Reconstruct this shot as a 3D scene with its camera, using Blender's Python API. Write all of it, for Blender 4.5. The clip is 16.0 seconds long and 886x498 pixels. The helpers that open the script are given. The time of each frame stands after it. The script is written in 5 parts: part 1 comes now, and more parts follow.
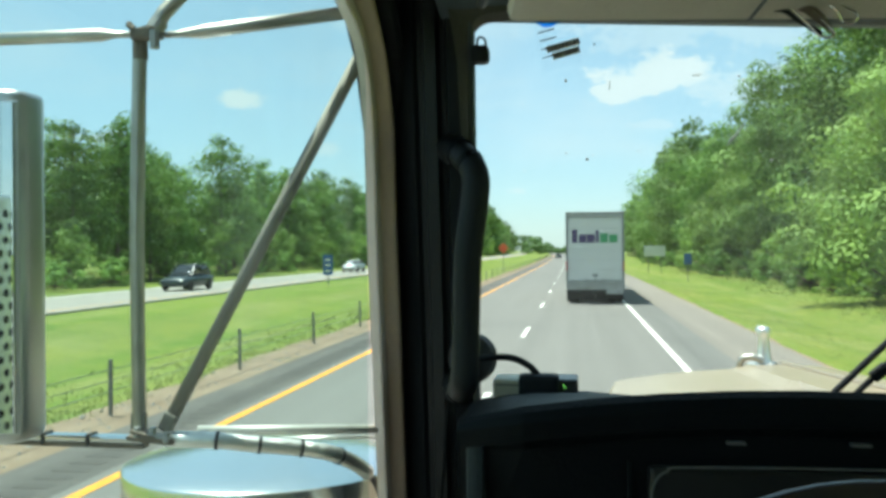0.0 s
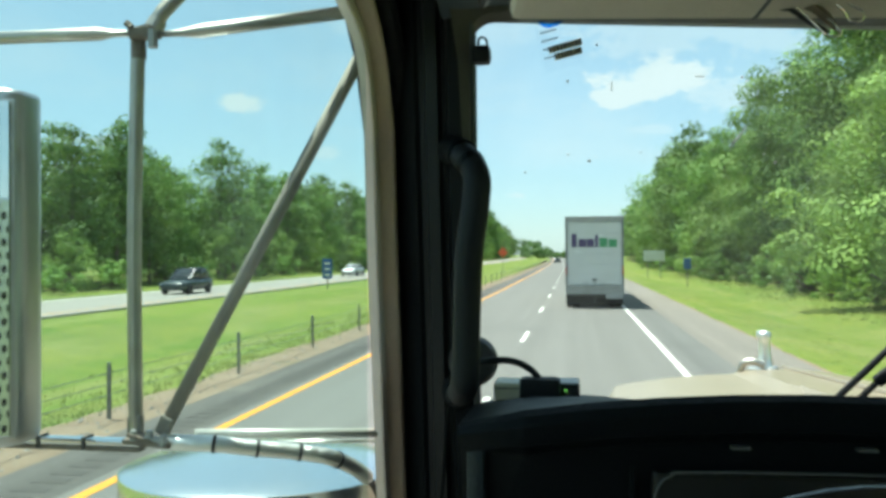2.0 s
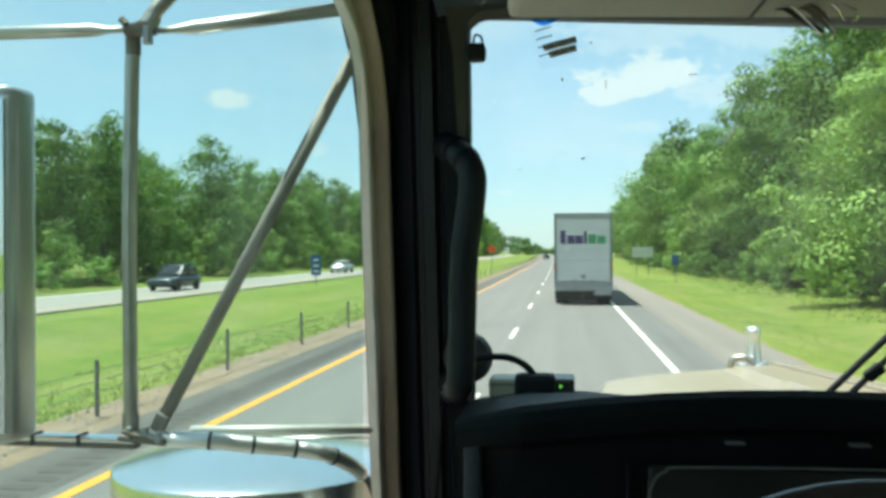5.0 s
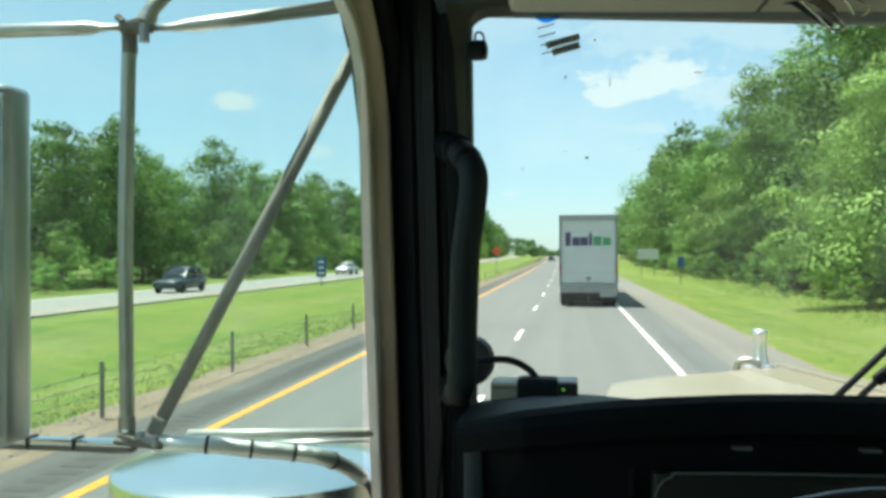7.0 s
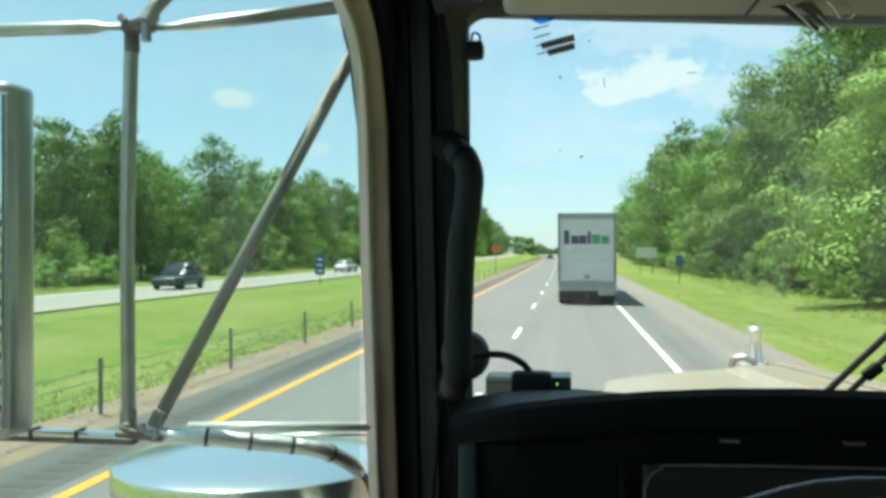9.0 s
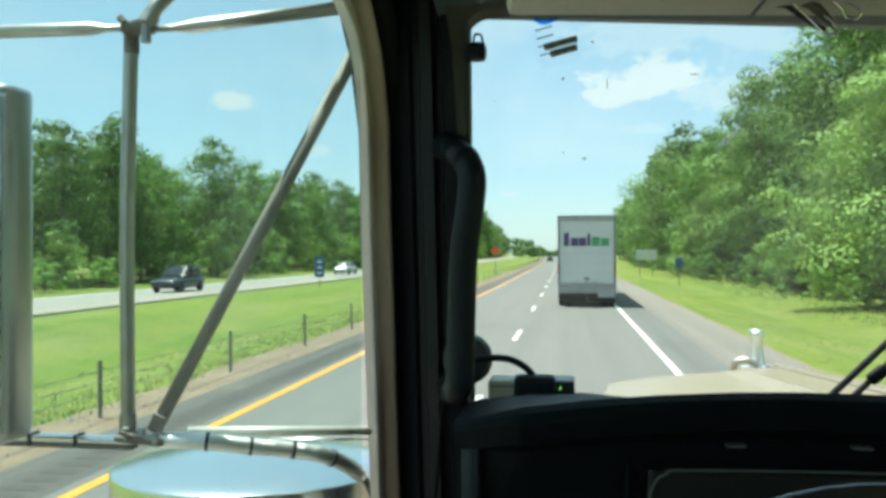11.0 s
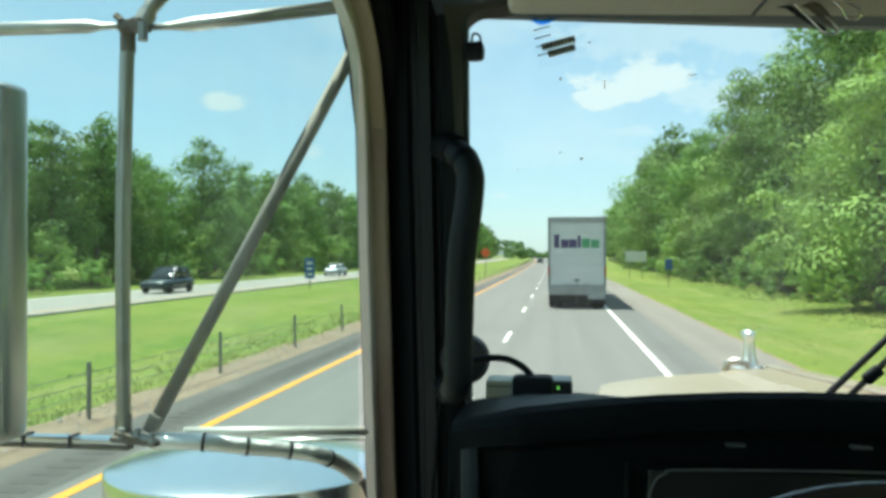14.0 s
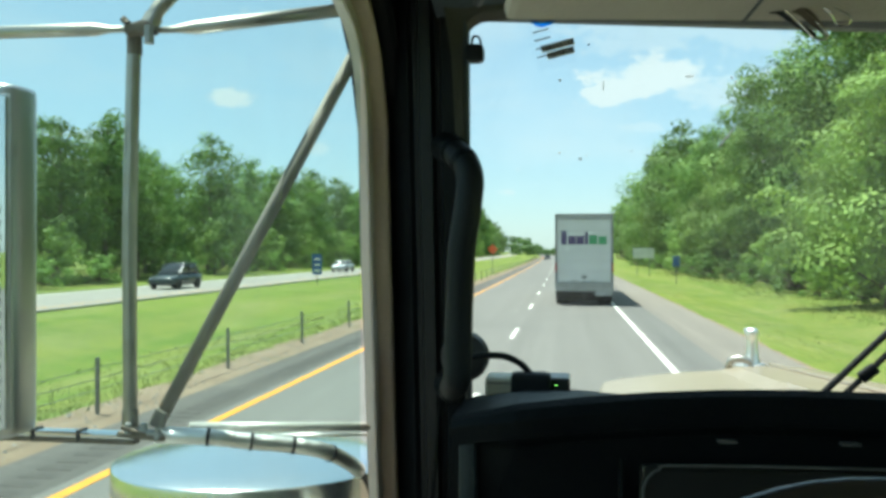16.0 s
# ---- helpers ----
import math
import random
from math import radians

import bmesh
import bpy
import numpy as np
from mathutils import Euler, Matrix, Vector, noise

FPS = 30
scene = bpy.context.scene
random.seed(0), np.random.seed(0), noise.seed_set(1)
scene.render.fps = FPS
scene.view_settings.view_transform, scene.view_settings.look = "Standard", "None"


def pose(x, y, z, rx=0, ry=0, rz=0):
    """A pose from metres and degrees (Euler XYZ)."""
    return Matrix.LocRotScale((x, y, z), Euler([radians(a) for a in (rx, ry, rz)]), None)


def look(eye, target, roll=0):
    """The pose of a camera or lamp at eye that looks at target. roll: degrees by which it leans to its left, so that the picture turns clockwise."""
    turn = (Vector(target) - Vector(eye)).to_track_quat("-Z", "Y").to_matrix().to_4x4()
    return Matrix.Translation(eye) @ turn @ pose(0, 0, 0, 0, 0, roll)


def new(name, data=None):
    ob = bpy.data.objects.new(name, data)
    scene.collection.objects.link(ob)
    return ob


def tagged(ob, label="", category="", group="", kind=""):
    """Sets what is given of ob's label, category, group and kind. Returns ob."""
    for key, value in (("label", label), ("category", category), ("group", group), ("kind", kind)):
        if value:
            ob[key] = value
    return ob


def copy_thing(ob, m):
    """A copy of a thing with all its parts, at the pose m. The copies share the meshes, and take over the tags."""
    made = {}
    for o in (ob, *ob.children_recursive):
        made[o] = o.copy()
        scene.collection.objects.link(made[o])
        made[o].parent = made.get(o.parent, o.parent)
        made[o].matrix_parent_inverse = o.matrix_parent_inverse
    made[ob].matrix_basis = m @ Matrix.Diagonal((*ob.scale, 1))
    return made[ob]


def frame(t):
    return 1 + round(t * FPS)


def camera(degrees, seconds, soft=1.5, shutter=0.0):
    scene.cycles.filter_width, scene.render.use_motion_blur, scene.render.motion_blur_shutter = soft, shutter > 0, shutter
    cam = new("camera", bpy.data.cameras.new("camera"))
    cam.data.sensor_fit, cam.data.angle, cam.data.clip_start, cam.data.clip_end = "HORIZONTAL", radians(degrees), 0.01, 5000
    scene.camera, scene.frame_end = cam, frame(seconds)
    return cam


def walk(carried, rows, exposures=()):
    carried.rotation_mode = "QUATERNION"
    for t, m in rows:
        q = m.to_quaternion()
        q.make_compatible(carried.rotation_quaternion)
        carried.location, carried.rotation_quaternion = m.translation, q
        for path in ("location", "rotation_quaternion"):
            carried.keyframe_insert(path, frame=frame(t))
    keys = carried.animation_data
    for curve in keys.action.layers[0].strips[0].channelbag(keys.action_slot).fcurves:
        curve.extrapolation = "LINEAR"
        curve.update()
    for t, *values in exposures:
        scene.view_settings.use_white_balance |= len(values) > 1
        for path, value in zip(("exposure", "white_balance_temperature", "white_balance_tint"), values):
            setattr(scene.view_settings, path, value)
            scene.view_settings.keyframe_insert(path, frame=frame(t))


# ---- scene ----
cam = camera(56, 16.0, soft=3.5)
PATH = [
    (0, pose(0.0115, 0.0014, 2.4232, 90.14, 0.49, 9.18)),
    (0.5, pose(0.0085, 0.0129, 2.4224, 90.15, 0.67, 9.12)),
    (1.0, pose(0.0004, 0.0004, 2.4233, 90.10, 0.47, 8.47)),
    (1.5, pose(-0.0018, -0.0004, 2.4226, 90.13, 0.33, 8.39)),
    (2.0, pose(0.0085, 0.0117, 2.4203, 90.43, 0.34, 9.14)),
    (2.5, pose(0.0008, 0.0062, 2.4208, 90.33, 0.50, 8.68)),
    (3.0, pose(0.0059, -0.0117, 2.4216, 90.27, 0.37, 8.64)),
    (3.5, pose(0.0073, 0.0149, 2.4218, 90.32, 0.41, 9.03)),
    (4.0, pose(-0.0030, 0.0041, 2.4205, 90.06, 0.23, 8.31)),
    (4.2, pose(-0.0017, 0.0111, 2.4195, 90.39, 0.17, 8.42)),
    (4.7, pose(0.0010, 0.007, 2.4208, 90.18, 0.3, 8.4)),
    (5.3, pose(0.0010, 0.007, 2.4208, 90.2, 0.38, 8.36)),
    (5.9, pose(0.0010, 0.008, 2.4208, 90.3, 0.36, 8.25)),
    (6.3, pose(-0.0009, 0.0240, 2.4165, 90.59, 0.25, 8.24)),
    (6.5, pose(-0.0055, 0.0050, 2.4206, 90.26, 0.38, 7.90)),
    (7, pose(0.0035, 0.0252, 2.4195, 90.32, 0.35, 8.73)),
    (7.5, pose(-0.0020, 0.0067, 2.4202, 90.06, -0.12, 7.98)),
    (8.0, pose(-0.0026, 0.0068, 2.4204, 90.27, 0.56, 7.93)),
    (8.5, pose(0.0067, 0.0008, 2.4210, 90.41, 0.20, 8.42)),
    (9, pose(0.0093, 0.0071, 2.4181, 90.17, 0.16, 8.64)),
    (9.2, pose(-0.0046, 0.0071, 2.4141, 90.87, 0.40, 7.86)),
    (9.6, pose(0.0010, 0.007, 2.4208, 90.35, 0.3, 8.1)),
    (10.2, pose(0.0010, 0.007, 2.4208, 90.18, 0.25, 8.35)),
    (10.8, pose(0.0010, 0.008, 2.4208, 90.22, 0.2, 8.4)),
    (11.3, pose(0.0125, 0.0265, 2.4150, 90.48, 0.25, 8.97)),
    (11.5, pose(-0.0001, 0.0012, 2.4210, 90.12, 0.19, 8.10)),
    (12.0, pose(0.0026, 0.0245, 2.4204, 90.24, 0.45, 8.41)),
    (12.5, pose(0.0085, 0.0071, 2.4201, 90.31, 0.17, 8.64)),
    (13, pose(0.0049, 0.0067, 2.4203, 90.21, 0.30, 8.38)),
    (13.5, pose(-0.0076, -0.0015, 2.4229, 90.06, 0.28, 7.75)),
    (14.0, pose(-0.0046, 0.0155, 2.4165, 90.43, 0.12, 7.95)),
    (14.5, pose(0.0039, 0.0055, 2.4201, 90.29, -0.04, 8.24)),
    (15.0, pose(0.0001, -0.0054, 2.4220, 90.09, 0.01, 8.03)),
    (15.5, pose(-0.0020, 0.0112, 2.4201, 90.22, 0.19, 8.11)),
    (16, pose(0.0068, -0.0012, 2.4200, 90.18, 0.02, 8.45)),
]
walk(cam, PATH, [(0, 1.03, 6230, 0.5), (16, 1.03, 6230, 0.5)])

# ---- world, sun, exposure ----
SUN_ELEV, SUN_AZ = radians(72), radians(-66)      # azimuth from +y, to the left is negative
sun_dir = Vector((math.sin(SUN_AZ) * math.cos(SUN_ELEV), math.cos(SUN_AZ) * math.cos(SUN_ELEV), math.sin(SUN_ELEV)))
sun = new("sun", bpy.data.lights.new("sun", "SUN"))
sun.data.energy, sun.data.angle, sun.data.color = 4.6, radians(0.6), (1.0, 0.95, 0.86)
sun.matrix_world = look(sun_dir * 100, (0, 0, 0))


class Nodes:
    """A short way to write node trees."""

    def __init__(self, tree):
        self.tree = tree
        tree.nodes.clear()

    def add(self, kind, ins=None, n=None):
        n = n or self.tree.nodes.new(kind)
        for key, value in (ins or {}).items():
            if isinstance(value, bpy.types.NodeSocket):
                self.tree.links.new(value, n.inputs[key])
            else:
                n.inputs[key].default_value = value
        return n

    def math(self, op, a, b=0.0, c=0.0, clamp=False):
        n = self.tree.nodes.new("ShaderNodeMath")
        n.operation, n.use_clamp = op, clamp
        return self.add("", {0: a, 1: b, 2: c}, n).outputs[0]

    def mix(self, fac, a, b, blend="MIX"):
        n = self.tree.nodes.new("ShaderNodeMix")
        n.data_type, n.blend_type = "RGBA", blend
        return self.add("", {0: fac, 6: a, 7: b}, n).outputs[2]

    def noise(self, vec, scale, detail=4.0, rough=0.55):
        return self.add("ShaderNodeTexNoise", {"Vector": vec, "Scale": scale, "Detail": detail, "Roughness": rough}).outputs[0]

    def ramp(self, fac, lo, hi):
        n = self.tree.nodes.new("ShaderNodeMapRange")
        n.interpolation_type = "SMOOTHSTEP"
        return self.add("", {0: fac, 1: lo, 2: hi, 3: 0.0, 4: 1.0}, n).outputs[0]

    def vector(self, op, a, b=(0.0, 0.0, 0.0)):
        n = self.tree.nodes.new("ShaderNodeVectorMath")
        n.operation = op
        return self.add("", {0: a, 1: b}, n)


def rgb(r, g, b):
    return (r, g, b, 1.0)


def sky_direction(az, el):
    """Unit vector: azimuth to the right of +y and elevation, in degrees."""
    a, e = radians(az), radians(el)
    return Vector((math.sin(a) * math.cos(e), math.cos(a) * math.cos(e), math.sin(e)))


world = bpy.data.worlds.new("world")
scene.world = world
world.use_nodes = True
nt = Nodes(world.node_tree)
way = nt.add("ShaderNodeTexCoord").outputs["Generated"]
sky_node = nt.add("ShaderNodeTexSky")
sky_node.sky_type, sky_node.sun_disc = "NISHITA", False
sky_node.sun_elevation, sky_node.sun_rotation = SUN_ELEV, SUN_AZ
sky_node.air_density, sky_node.dust_density, sky_node.ozone_density = 1.0, 0.4, 1.5
sky = sky_node.outputs[0]
# thin high cloud and a few small cumulus clouds
soft_noise = nt.noise(nt.add("ShaderNodeMapping", {"Vector": way, "Scale": (1.0, 1.0, 3.5)}).outputs[0], 3.2, 6, 0.6)
puff_noise = nt.noise(nt.add("ShaderNodeMapping", {"Vector": way, "Scale": (1.0, 1.0, 1.7)}).outputs[0], 24.0, 7, 0.66)
cover = nt.math("MULTIPLY", nt.ramp(soft_noise, 0.42, 0.78), 0.35)
for az, el, wide, high, thick in ((3.6, 11.0, 0.062, 0.022, 0.95), (6.0, 11.6, 0.045, 0.026, 0.95), (11.0, 10.4, 0.085, 0.020, 0.5), (-23.2, 10.05, 0.028, 0.0125, 0.9),
                                  (-31.2, 7.3, 0.040, 0.009, 0.6), (-17.0, 7.1, 0.017, 0.008, 0.5), (-4.0, 4.05, 0.015, 0.005, 0.6), (4.8, 8.2, 0.030, 0.006, 0.4),
                                  (9.0, 14.5, 0.14, 0.03, 0.35), (-8.0, 16.0, 0.16, 0.03, 0.3)):
    d = sky_direction(az, el)
    off = nt.vector("SUBTRACT", way, d).outputs[0]
    flat = nt.add("ShaderNodeMapping", {"Vector": off, "Scale": (1 / wide, 1 / wide, 1 / high)}).outputs[0]
    dist = nt.vector("LENGTH", flat).outputs["Value"]
    puff = nt.math("SUBTRACT", nt.math("ADD", 1.15, nt.math("MULTIPLY", nt.math("SUBTRACT", puff_noise, 0.5), 3.6)), dist)
    cover = nt.math("MAXIMUM", cover, nt.math("MULTIPLY", nt.ramp(puff, 0.0, 0.55), thick))
hazy = nt.mix(0.6, sky, rgb(2.7, 3.9, 4.4))
cloudy = nt.mix(cover, hazy, rgb(4.6, 5.0, 5.15))
back = nt.add("ShaderNodeBackground", {"Color": cloudy, "Strength": 0.10})
nt.add("ShaderNodeOutputWorld", {"Surface": back.outputs[0]})


# ---- materials ----
def material(name, a, b, scale=8.0, rough=0.6, metal=0.0, bump=0.0, bump_scale=60.0, stain=None, spread=0.1, per_piece=0.0, spec=0.5):
    """A surface of two tones over large patches and fine grain, with its relief."""
    m = bpy.data.materials.new(name)
    m.use_nodes = True
    n = Nodes(m.node_tree)
    co = n.add("ShaderNodeTexCoord").outputs["Object"]
    big, fine = n.noise(co, scale, 5), n.noise(co, bump_scale, 3)
    col = n.mix(n.ramp(big, 0.3, 0.7), rgb(*a), rgb(*b))
    col = n.mix(n.math("MULTIPLY", fine, 0.35), col, rgb(*(0.6 * v for v in a)))
    if stain:
        col = n.mix(n.ramp(n.noise(co, scale * 0.37, 6, 0.65), 0.55, 0.75), col, rgb(*stain))
    if per_piece:
        rnd = n.add("ShaderNodeObjectInfo").outputs["Random"]
        col = n.add("ShaderNodeHueSaturation", {"Value": n.math("ADD", 1 - per_piece / 2, n.math("MULTIPLY", rnd, per_piece)), "Color": col}).outputs[0]
    r = n.math("ADD", rough - spread / 2, n.math("MULTIPLY", big, spread), clamp=True)
    bs = n.add("ShaderNodeBsdfPrincipled", {"Base Color": col, "Roughness": r, "Metallic": metal, "Specular IOR Level": spec})
    if bump:
        bp = n.add("ShaderNodeBump", {"Height": fine, "Strength": bump, "Distance": 0.01})
        n.tree.links.new(bp.outputs[0], bs.inputs["Normal"])
    n.add("ShaderNodeOutputMaterial", {"Surface": bs.outputs[0]})
    return m


def leaf_material(name, dark, light, yellow):
    m = bpy.data.materials.new(name)
    m.use_nodes = True
    n = Nodes(m.node_tree)
    isle = n.add("ShaderNodeNewGeometry").outputs["Random Per Island"]
    tree = n.add("ShaderNodeObjectInfo").outputs["Random"]
    col = n.mix(isle, rgb(*dark), rgb(*light))
    col = n.mix(n.math("MULTIPLY", tree, 0.7), col, rgb(*yellow))
    co = n.add("ShaderNodeTexCoord").outputs["Object"]
    lit_lump, shaded_bough = n.noise(co, 1.1, 3, 0.5), n.noise(co, 0.33, 3, 0.5)
    # yellow patches put sunlit clumps into the leaf colour, dark ones shaded gaps
    col = n.mix(n.math("MULTIPLY", n.ramp(lit_lump, 0.42, 0.64), 0.72), col, rgb(*(1.12 * v for v in yellow)))
    col = n.mix(n.math("MULTIPLY", n.ramp(shaded_bough, 0.47, 0.62), 0.45), col, rgb(*(0.55 * v for v in dark)))
    shade = n.math("FRACT", n.math("MULTIPLY", tree, 7.31))
    col = n.add("ShaderNodeHueSaturation", {"Value": n.math("ADD", 0.64, n.math("MULTIPLY", shade, 0.72)), "Color": col}).outputs[0]
    dif = n.add("ShaderNodeBsdfPrincipled", {"Base Color": col, "Roughness": 0.6, "Specular IOR Level": 0.2})
    warm = n.add("ShaderNodeHueSaturation", {"Hue": 0.485, "Saturation": 1.1, "Value": 1.25, "Color": col}).outputs[0]
    tra = n.add("ShaderNodeBsdfTranslucent", {"Color": warm})
    mix = n.add("ShaderNodeMixShader", {0: 0.20, 1: dif.outputs[0], 2: tra.outputs[0]})
    n.add("ShaderNodeOutputMaterial", {"Surface": mix.outputs[0]})
    return m


def pane_material(name, gloss, tint, dirt=0.006):
    """Thin clear glass: nearly all light goes through, a little is mirrored."""
    m = bpy.data.materials.new(name)
    m.use_nodes = True
    n = Nodes(m.node_tree)
    co = n.add("ShaderNodeTexCoord").outputs["Object"]
    clear = n.add("ShaderNodeBsdfTransparent", {"Color": rgb(*tint)})
    shiny = n.add("ShaderNodeBsdfGlossy", {"Roughness": 0.02})
    # pale dust film: the haze and veiling glare outside are painted into it
    film = n.add("ShaderNodeBsdfDiffuse", {"Color": rgb(0.5, 0.48, 0.44)})
    glow = n.add("ShaderNodeBsdfTranslucent", {"Color": rgb(0.60, 0.62, 0.60)})
    dusty_haze = n.add("ShaderNodeMixShader", {0: 0.6, 1: film.outputs[0], 2: glow.outputs[0]})
    a = n.add("ShaderNodeMixShader", {0: gloss, 1: clear.outputs[0], 2: shiny.outputs[0]})
    wiped = n.noise(n.add("ShaderNodeMapping", {"Vector": co, "Scale": (3.0, 3.0, 1.2)}).outputs[0], 2.2, 5, 0.6)
    dust_haze = n.math("MULTIPLY", n.math("ADD", 0.35, n.ramp(wiped, 0.38, 0.72)), dirt)
    b = n.add("ShaderNodeMixShader", {0: dust_haze, 1: a.outputs[0], 2: dusty_haze.outputs[0]})
    n.add("ShaderNodeOutputMaterial", {"Surface": b.outputs[0]})
    return m


def ground_material():
    m = bpy.data.materials.new("mown_grass")
    m.use_nodes = True
    n = Nodes(m.node_tree)
    co = n.add("ShaderNodeTexCoord").outputs["Object"]
    big, mid, fine = n.noise(co, 0.06, 4), n.noise(co, 0.7, 5), n.noise(co, 9.0, 4)
    col = n.mix(n.ramp(big, 0.35, 0.65), rgb(0.098, 0.158, 0.022), rgb(0.162, 0.205, 0.030))
    mown = n.noise(n.add("ShaderNodeMapping", {"Vector": co, "Scale": (0.55, 0.025, 1.0)}).outputs[0], 1.0, 5, 0.6)
    col = n.mix(n.math("MULTIPLY", n.ramp(mown, 0.45, 0.72), 0.52), col, rgb(0.255, 0.24, 0.085))
    col = n.mix(n.ramp(mid, 0.45, 0.75), col, rgb(0.200, 0.218, 0.042))
    col = n.mix(n.math("MULTIPLY", n.ramp(fine, 0.4, 0.8), 0.6), col, rgb(0.070, 0.128, 0.024))
    dry = n.noise(n.add("ShaderNodeMapping", {"Vector": co, "Scale": (1.0, 0.45, 1.0)}).outputs[0], 0.42, 6, 0.7)
    col = n.mix(n.math("MULTIPLY", n.ramp(dry, 0.46, 0.68), 0.5), col, rgb(0.235, 0.245, 0.085))
    clump = n.noise(co, 2.6, 5, 0.7)
    col = n.mix(n.math("MULTIPLY", n.ramp(clump, 0.5, 0.72), 0.45), col, rgb(0.066, 0.125, 0.024))
    bs = n.add("ShaderNodeBsdfPrincipled", {"Base Color": col, "Roughness": 0.85, "Specular IOR Level": 0.15})
    bp = n.add("ShaderNodeBump", {"Height": fine, "Strength": 0.8, "Distance": 0.08})
    n.tree.links.new(bp.outputs[0], bs.inputs["Normal"])
    n.add("ShaderNodeOutputMaterial", {"Surface": bs.outputs[0]})
    return m


def asphalt_material(name, a, b, streak):
    """Worn asphalt: stone grain, long streaks along the road, broad stains."""
    m = bpy.data.materials.new(name)
    m.use_nodes = True
    n = Nodes(m.node_tree)
    co = n.add("ShaderNodeTexCoord").outputs["Object"]
    lengthwise = n.add("ShaderNodeMapping", {"Vector": co, "Scale": (2.2, 0.03, 1.0)}).outputs[0]
    col = n.mix(n.ramp(n.noise(lengthwise, 1.0, 5), 0.3, 0.7), rgb(*a), rgb(*b))
    col = n.mix(n.math("MULTIPLY", n.ramp(n.noise(co, 0.25, 5), 0.5, 0.75), 0.5), col, rgb(*streak))
    grain = n.noise(co, 70.0, 2)
    col = n.mix(n.math("MULTIPLY", n.ramp(grain, 0.35, 0.7), 0.4), col, rgb(*(0.62 * v for v in a)))
    bs = n.add("ShaderNodeBsdfPrincipled", {"Base Color": col, "Roughness": 0.8, "Specular IOR Level": 0.3})
    bp = n.add("ShaderNodeBump", {"Height": grain, "Strength": 0.5, "Distance": 0.006})
    n.tree.links.new(bp.outputs[0], bs.inputs["Normal"])
    n.add("ShaderNodeOutputMaterial", {"Surface": bs.outputs[0]})
    return m


M_GRASS = ground_material()
M_ROAD = asphalt_material("asphalt_lanes", (0.156, 0.149, 0.137), (0.190, 0.182, 0.168), (0.132, 0.127, 0.118))
M_SHOULDER_L = asphalt_material("asphalt_dark_shoulder", (0.085, 0.078, 0.07), (0.12, 0.11, 0.10), (0.17, 0.15, 0.125))
M_SHOULDER_R = asphalt_material("asphalt_brown_shoulder", (0.185, 0.165, 0.143), (0.235, 0.21, 0.182), (0.165, 0.15, 0.132))
M_SHOULDER_D = asphalt_material("asphalt_patched_strip", (0.125, 0.122, 0.114), (0.165, 0.160, 0.150), (0.112, 0.108, 0.102))
M_CONCRETE = asphalt_material("pale_concrete_lanes", (0.255, 0.24, 0.21), (0.32, 0.298, 0.262), (0.23, 0.215, 0.19))
M_DIRT = material("bare_dirt", (0.20, 0.14, 0.09), (0.27, 0.20, 0.135), 0.9, 0.95, bump=0.8, bump_scale=14, stain=(0.12, 0.15, 0.05))
M_GROOVE = material("milled_groove", (0.06, 0.055, 0.05), (0.09, 0.08, 0.07), 4, 0.9, bump=0.4)
M_YELLOW = material("yellow_road_paint", (0.78, 0.34, 0.012), (0.72, 0.30, 0.012), 3, 0.6, bump=0.2, bump_scale=90)
M_WHITE = material("white_road_paint", (0.8, 0.78, 0.72), (0.7, 0.68, 0.62), 3, 0.6, bump=0.2, bump_scale=90)
M_STEEL = material("galvanised_steel", (0.16, 0.17, 0.17), (0.24, 0.25, 0.25), 20, 0.5, 0.7, bump=0.1)
M_CHROME = material("polished_chrome", (0.88, 0.88, 0.86), (0.80, 0.80, 0.78), 14, 0.10, 1.0, spread=0.10, stain=(0.70, 0.68, 0.64))
M_TAPE = material("silver_foil_tape", (0.90, 0.89, 0.86), (0.80, 0.79, 0.75), 40, 0.42, 1.0, bump=0.25, bump_scale=90, spread=0.16, stain=(0.66, 0.64, 0.58))
M_TUBE = material("weathered_stainless_tube", (0.54, 0.52, 0.47), (0.44, 0.41, 0.36), 25, 0.44, 1.0, bump=0.05, spread=0.2, stain=(0.42, 0.36, 0.27))
M_SHELL = material("stainless_mirror_shell", (0.60, 0.59, 0.57), (0.50, 0.49, 0.47), 18, 0.36, 1.0, spread=0.14, stain=(0.34, 0.31, 0.27))
M_BRACE = material("dull_aluminium_tube", (0.31, 0.29, 0.245), (0.25, 0.235, 0.20), 25, 0.72, 0.25, bump=0.05, stain=(0.22, 0.19, 0.15), spec=0.35)
M_SATIN = material("bright_satin_tube", (0.94, 0.93, 0.90), (0.88, 0.87, 0.84), 14, 0.40, 1.0, spread=0.08)
M_RAIL = material("painted_grab_rail", (0.66, 0.65, 0.60), (0.58, 0.57, 0.52), 14, 0.42, 0.25, spread=0.10, stain=(0.42, 0.41, 0.36))
M_LID = material("brushed_chrome_lid", (0.93, 0.93, 0.92), (0.88, 0.88, 0.87), 8, 0.22, 1.0, spread=0.08)
M_RUST = material("grimy_steel", (0.16, 0.13, 0.10), (0.24, 0.20, 0.16), 60, 0.6, 0.6, bump=0.3, bump_scale=150, stain=(0.10, 0.06, 0.03))
M_BLACK = material("black_rubber", (0.0065, 0.0092, 0.0118), (0.0095, 0.0130, 0.0160), 9, 0.55, bump=0.1, bump_scale=120, spec=0.28)
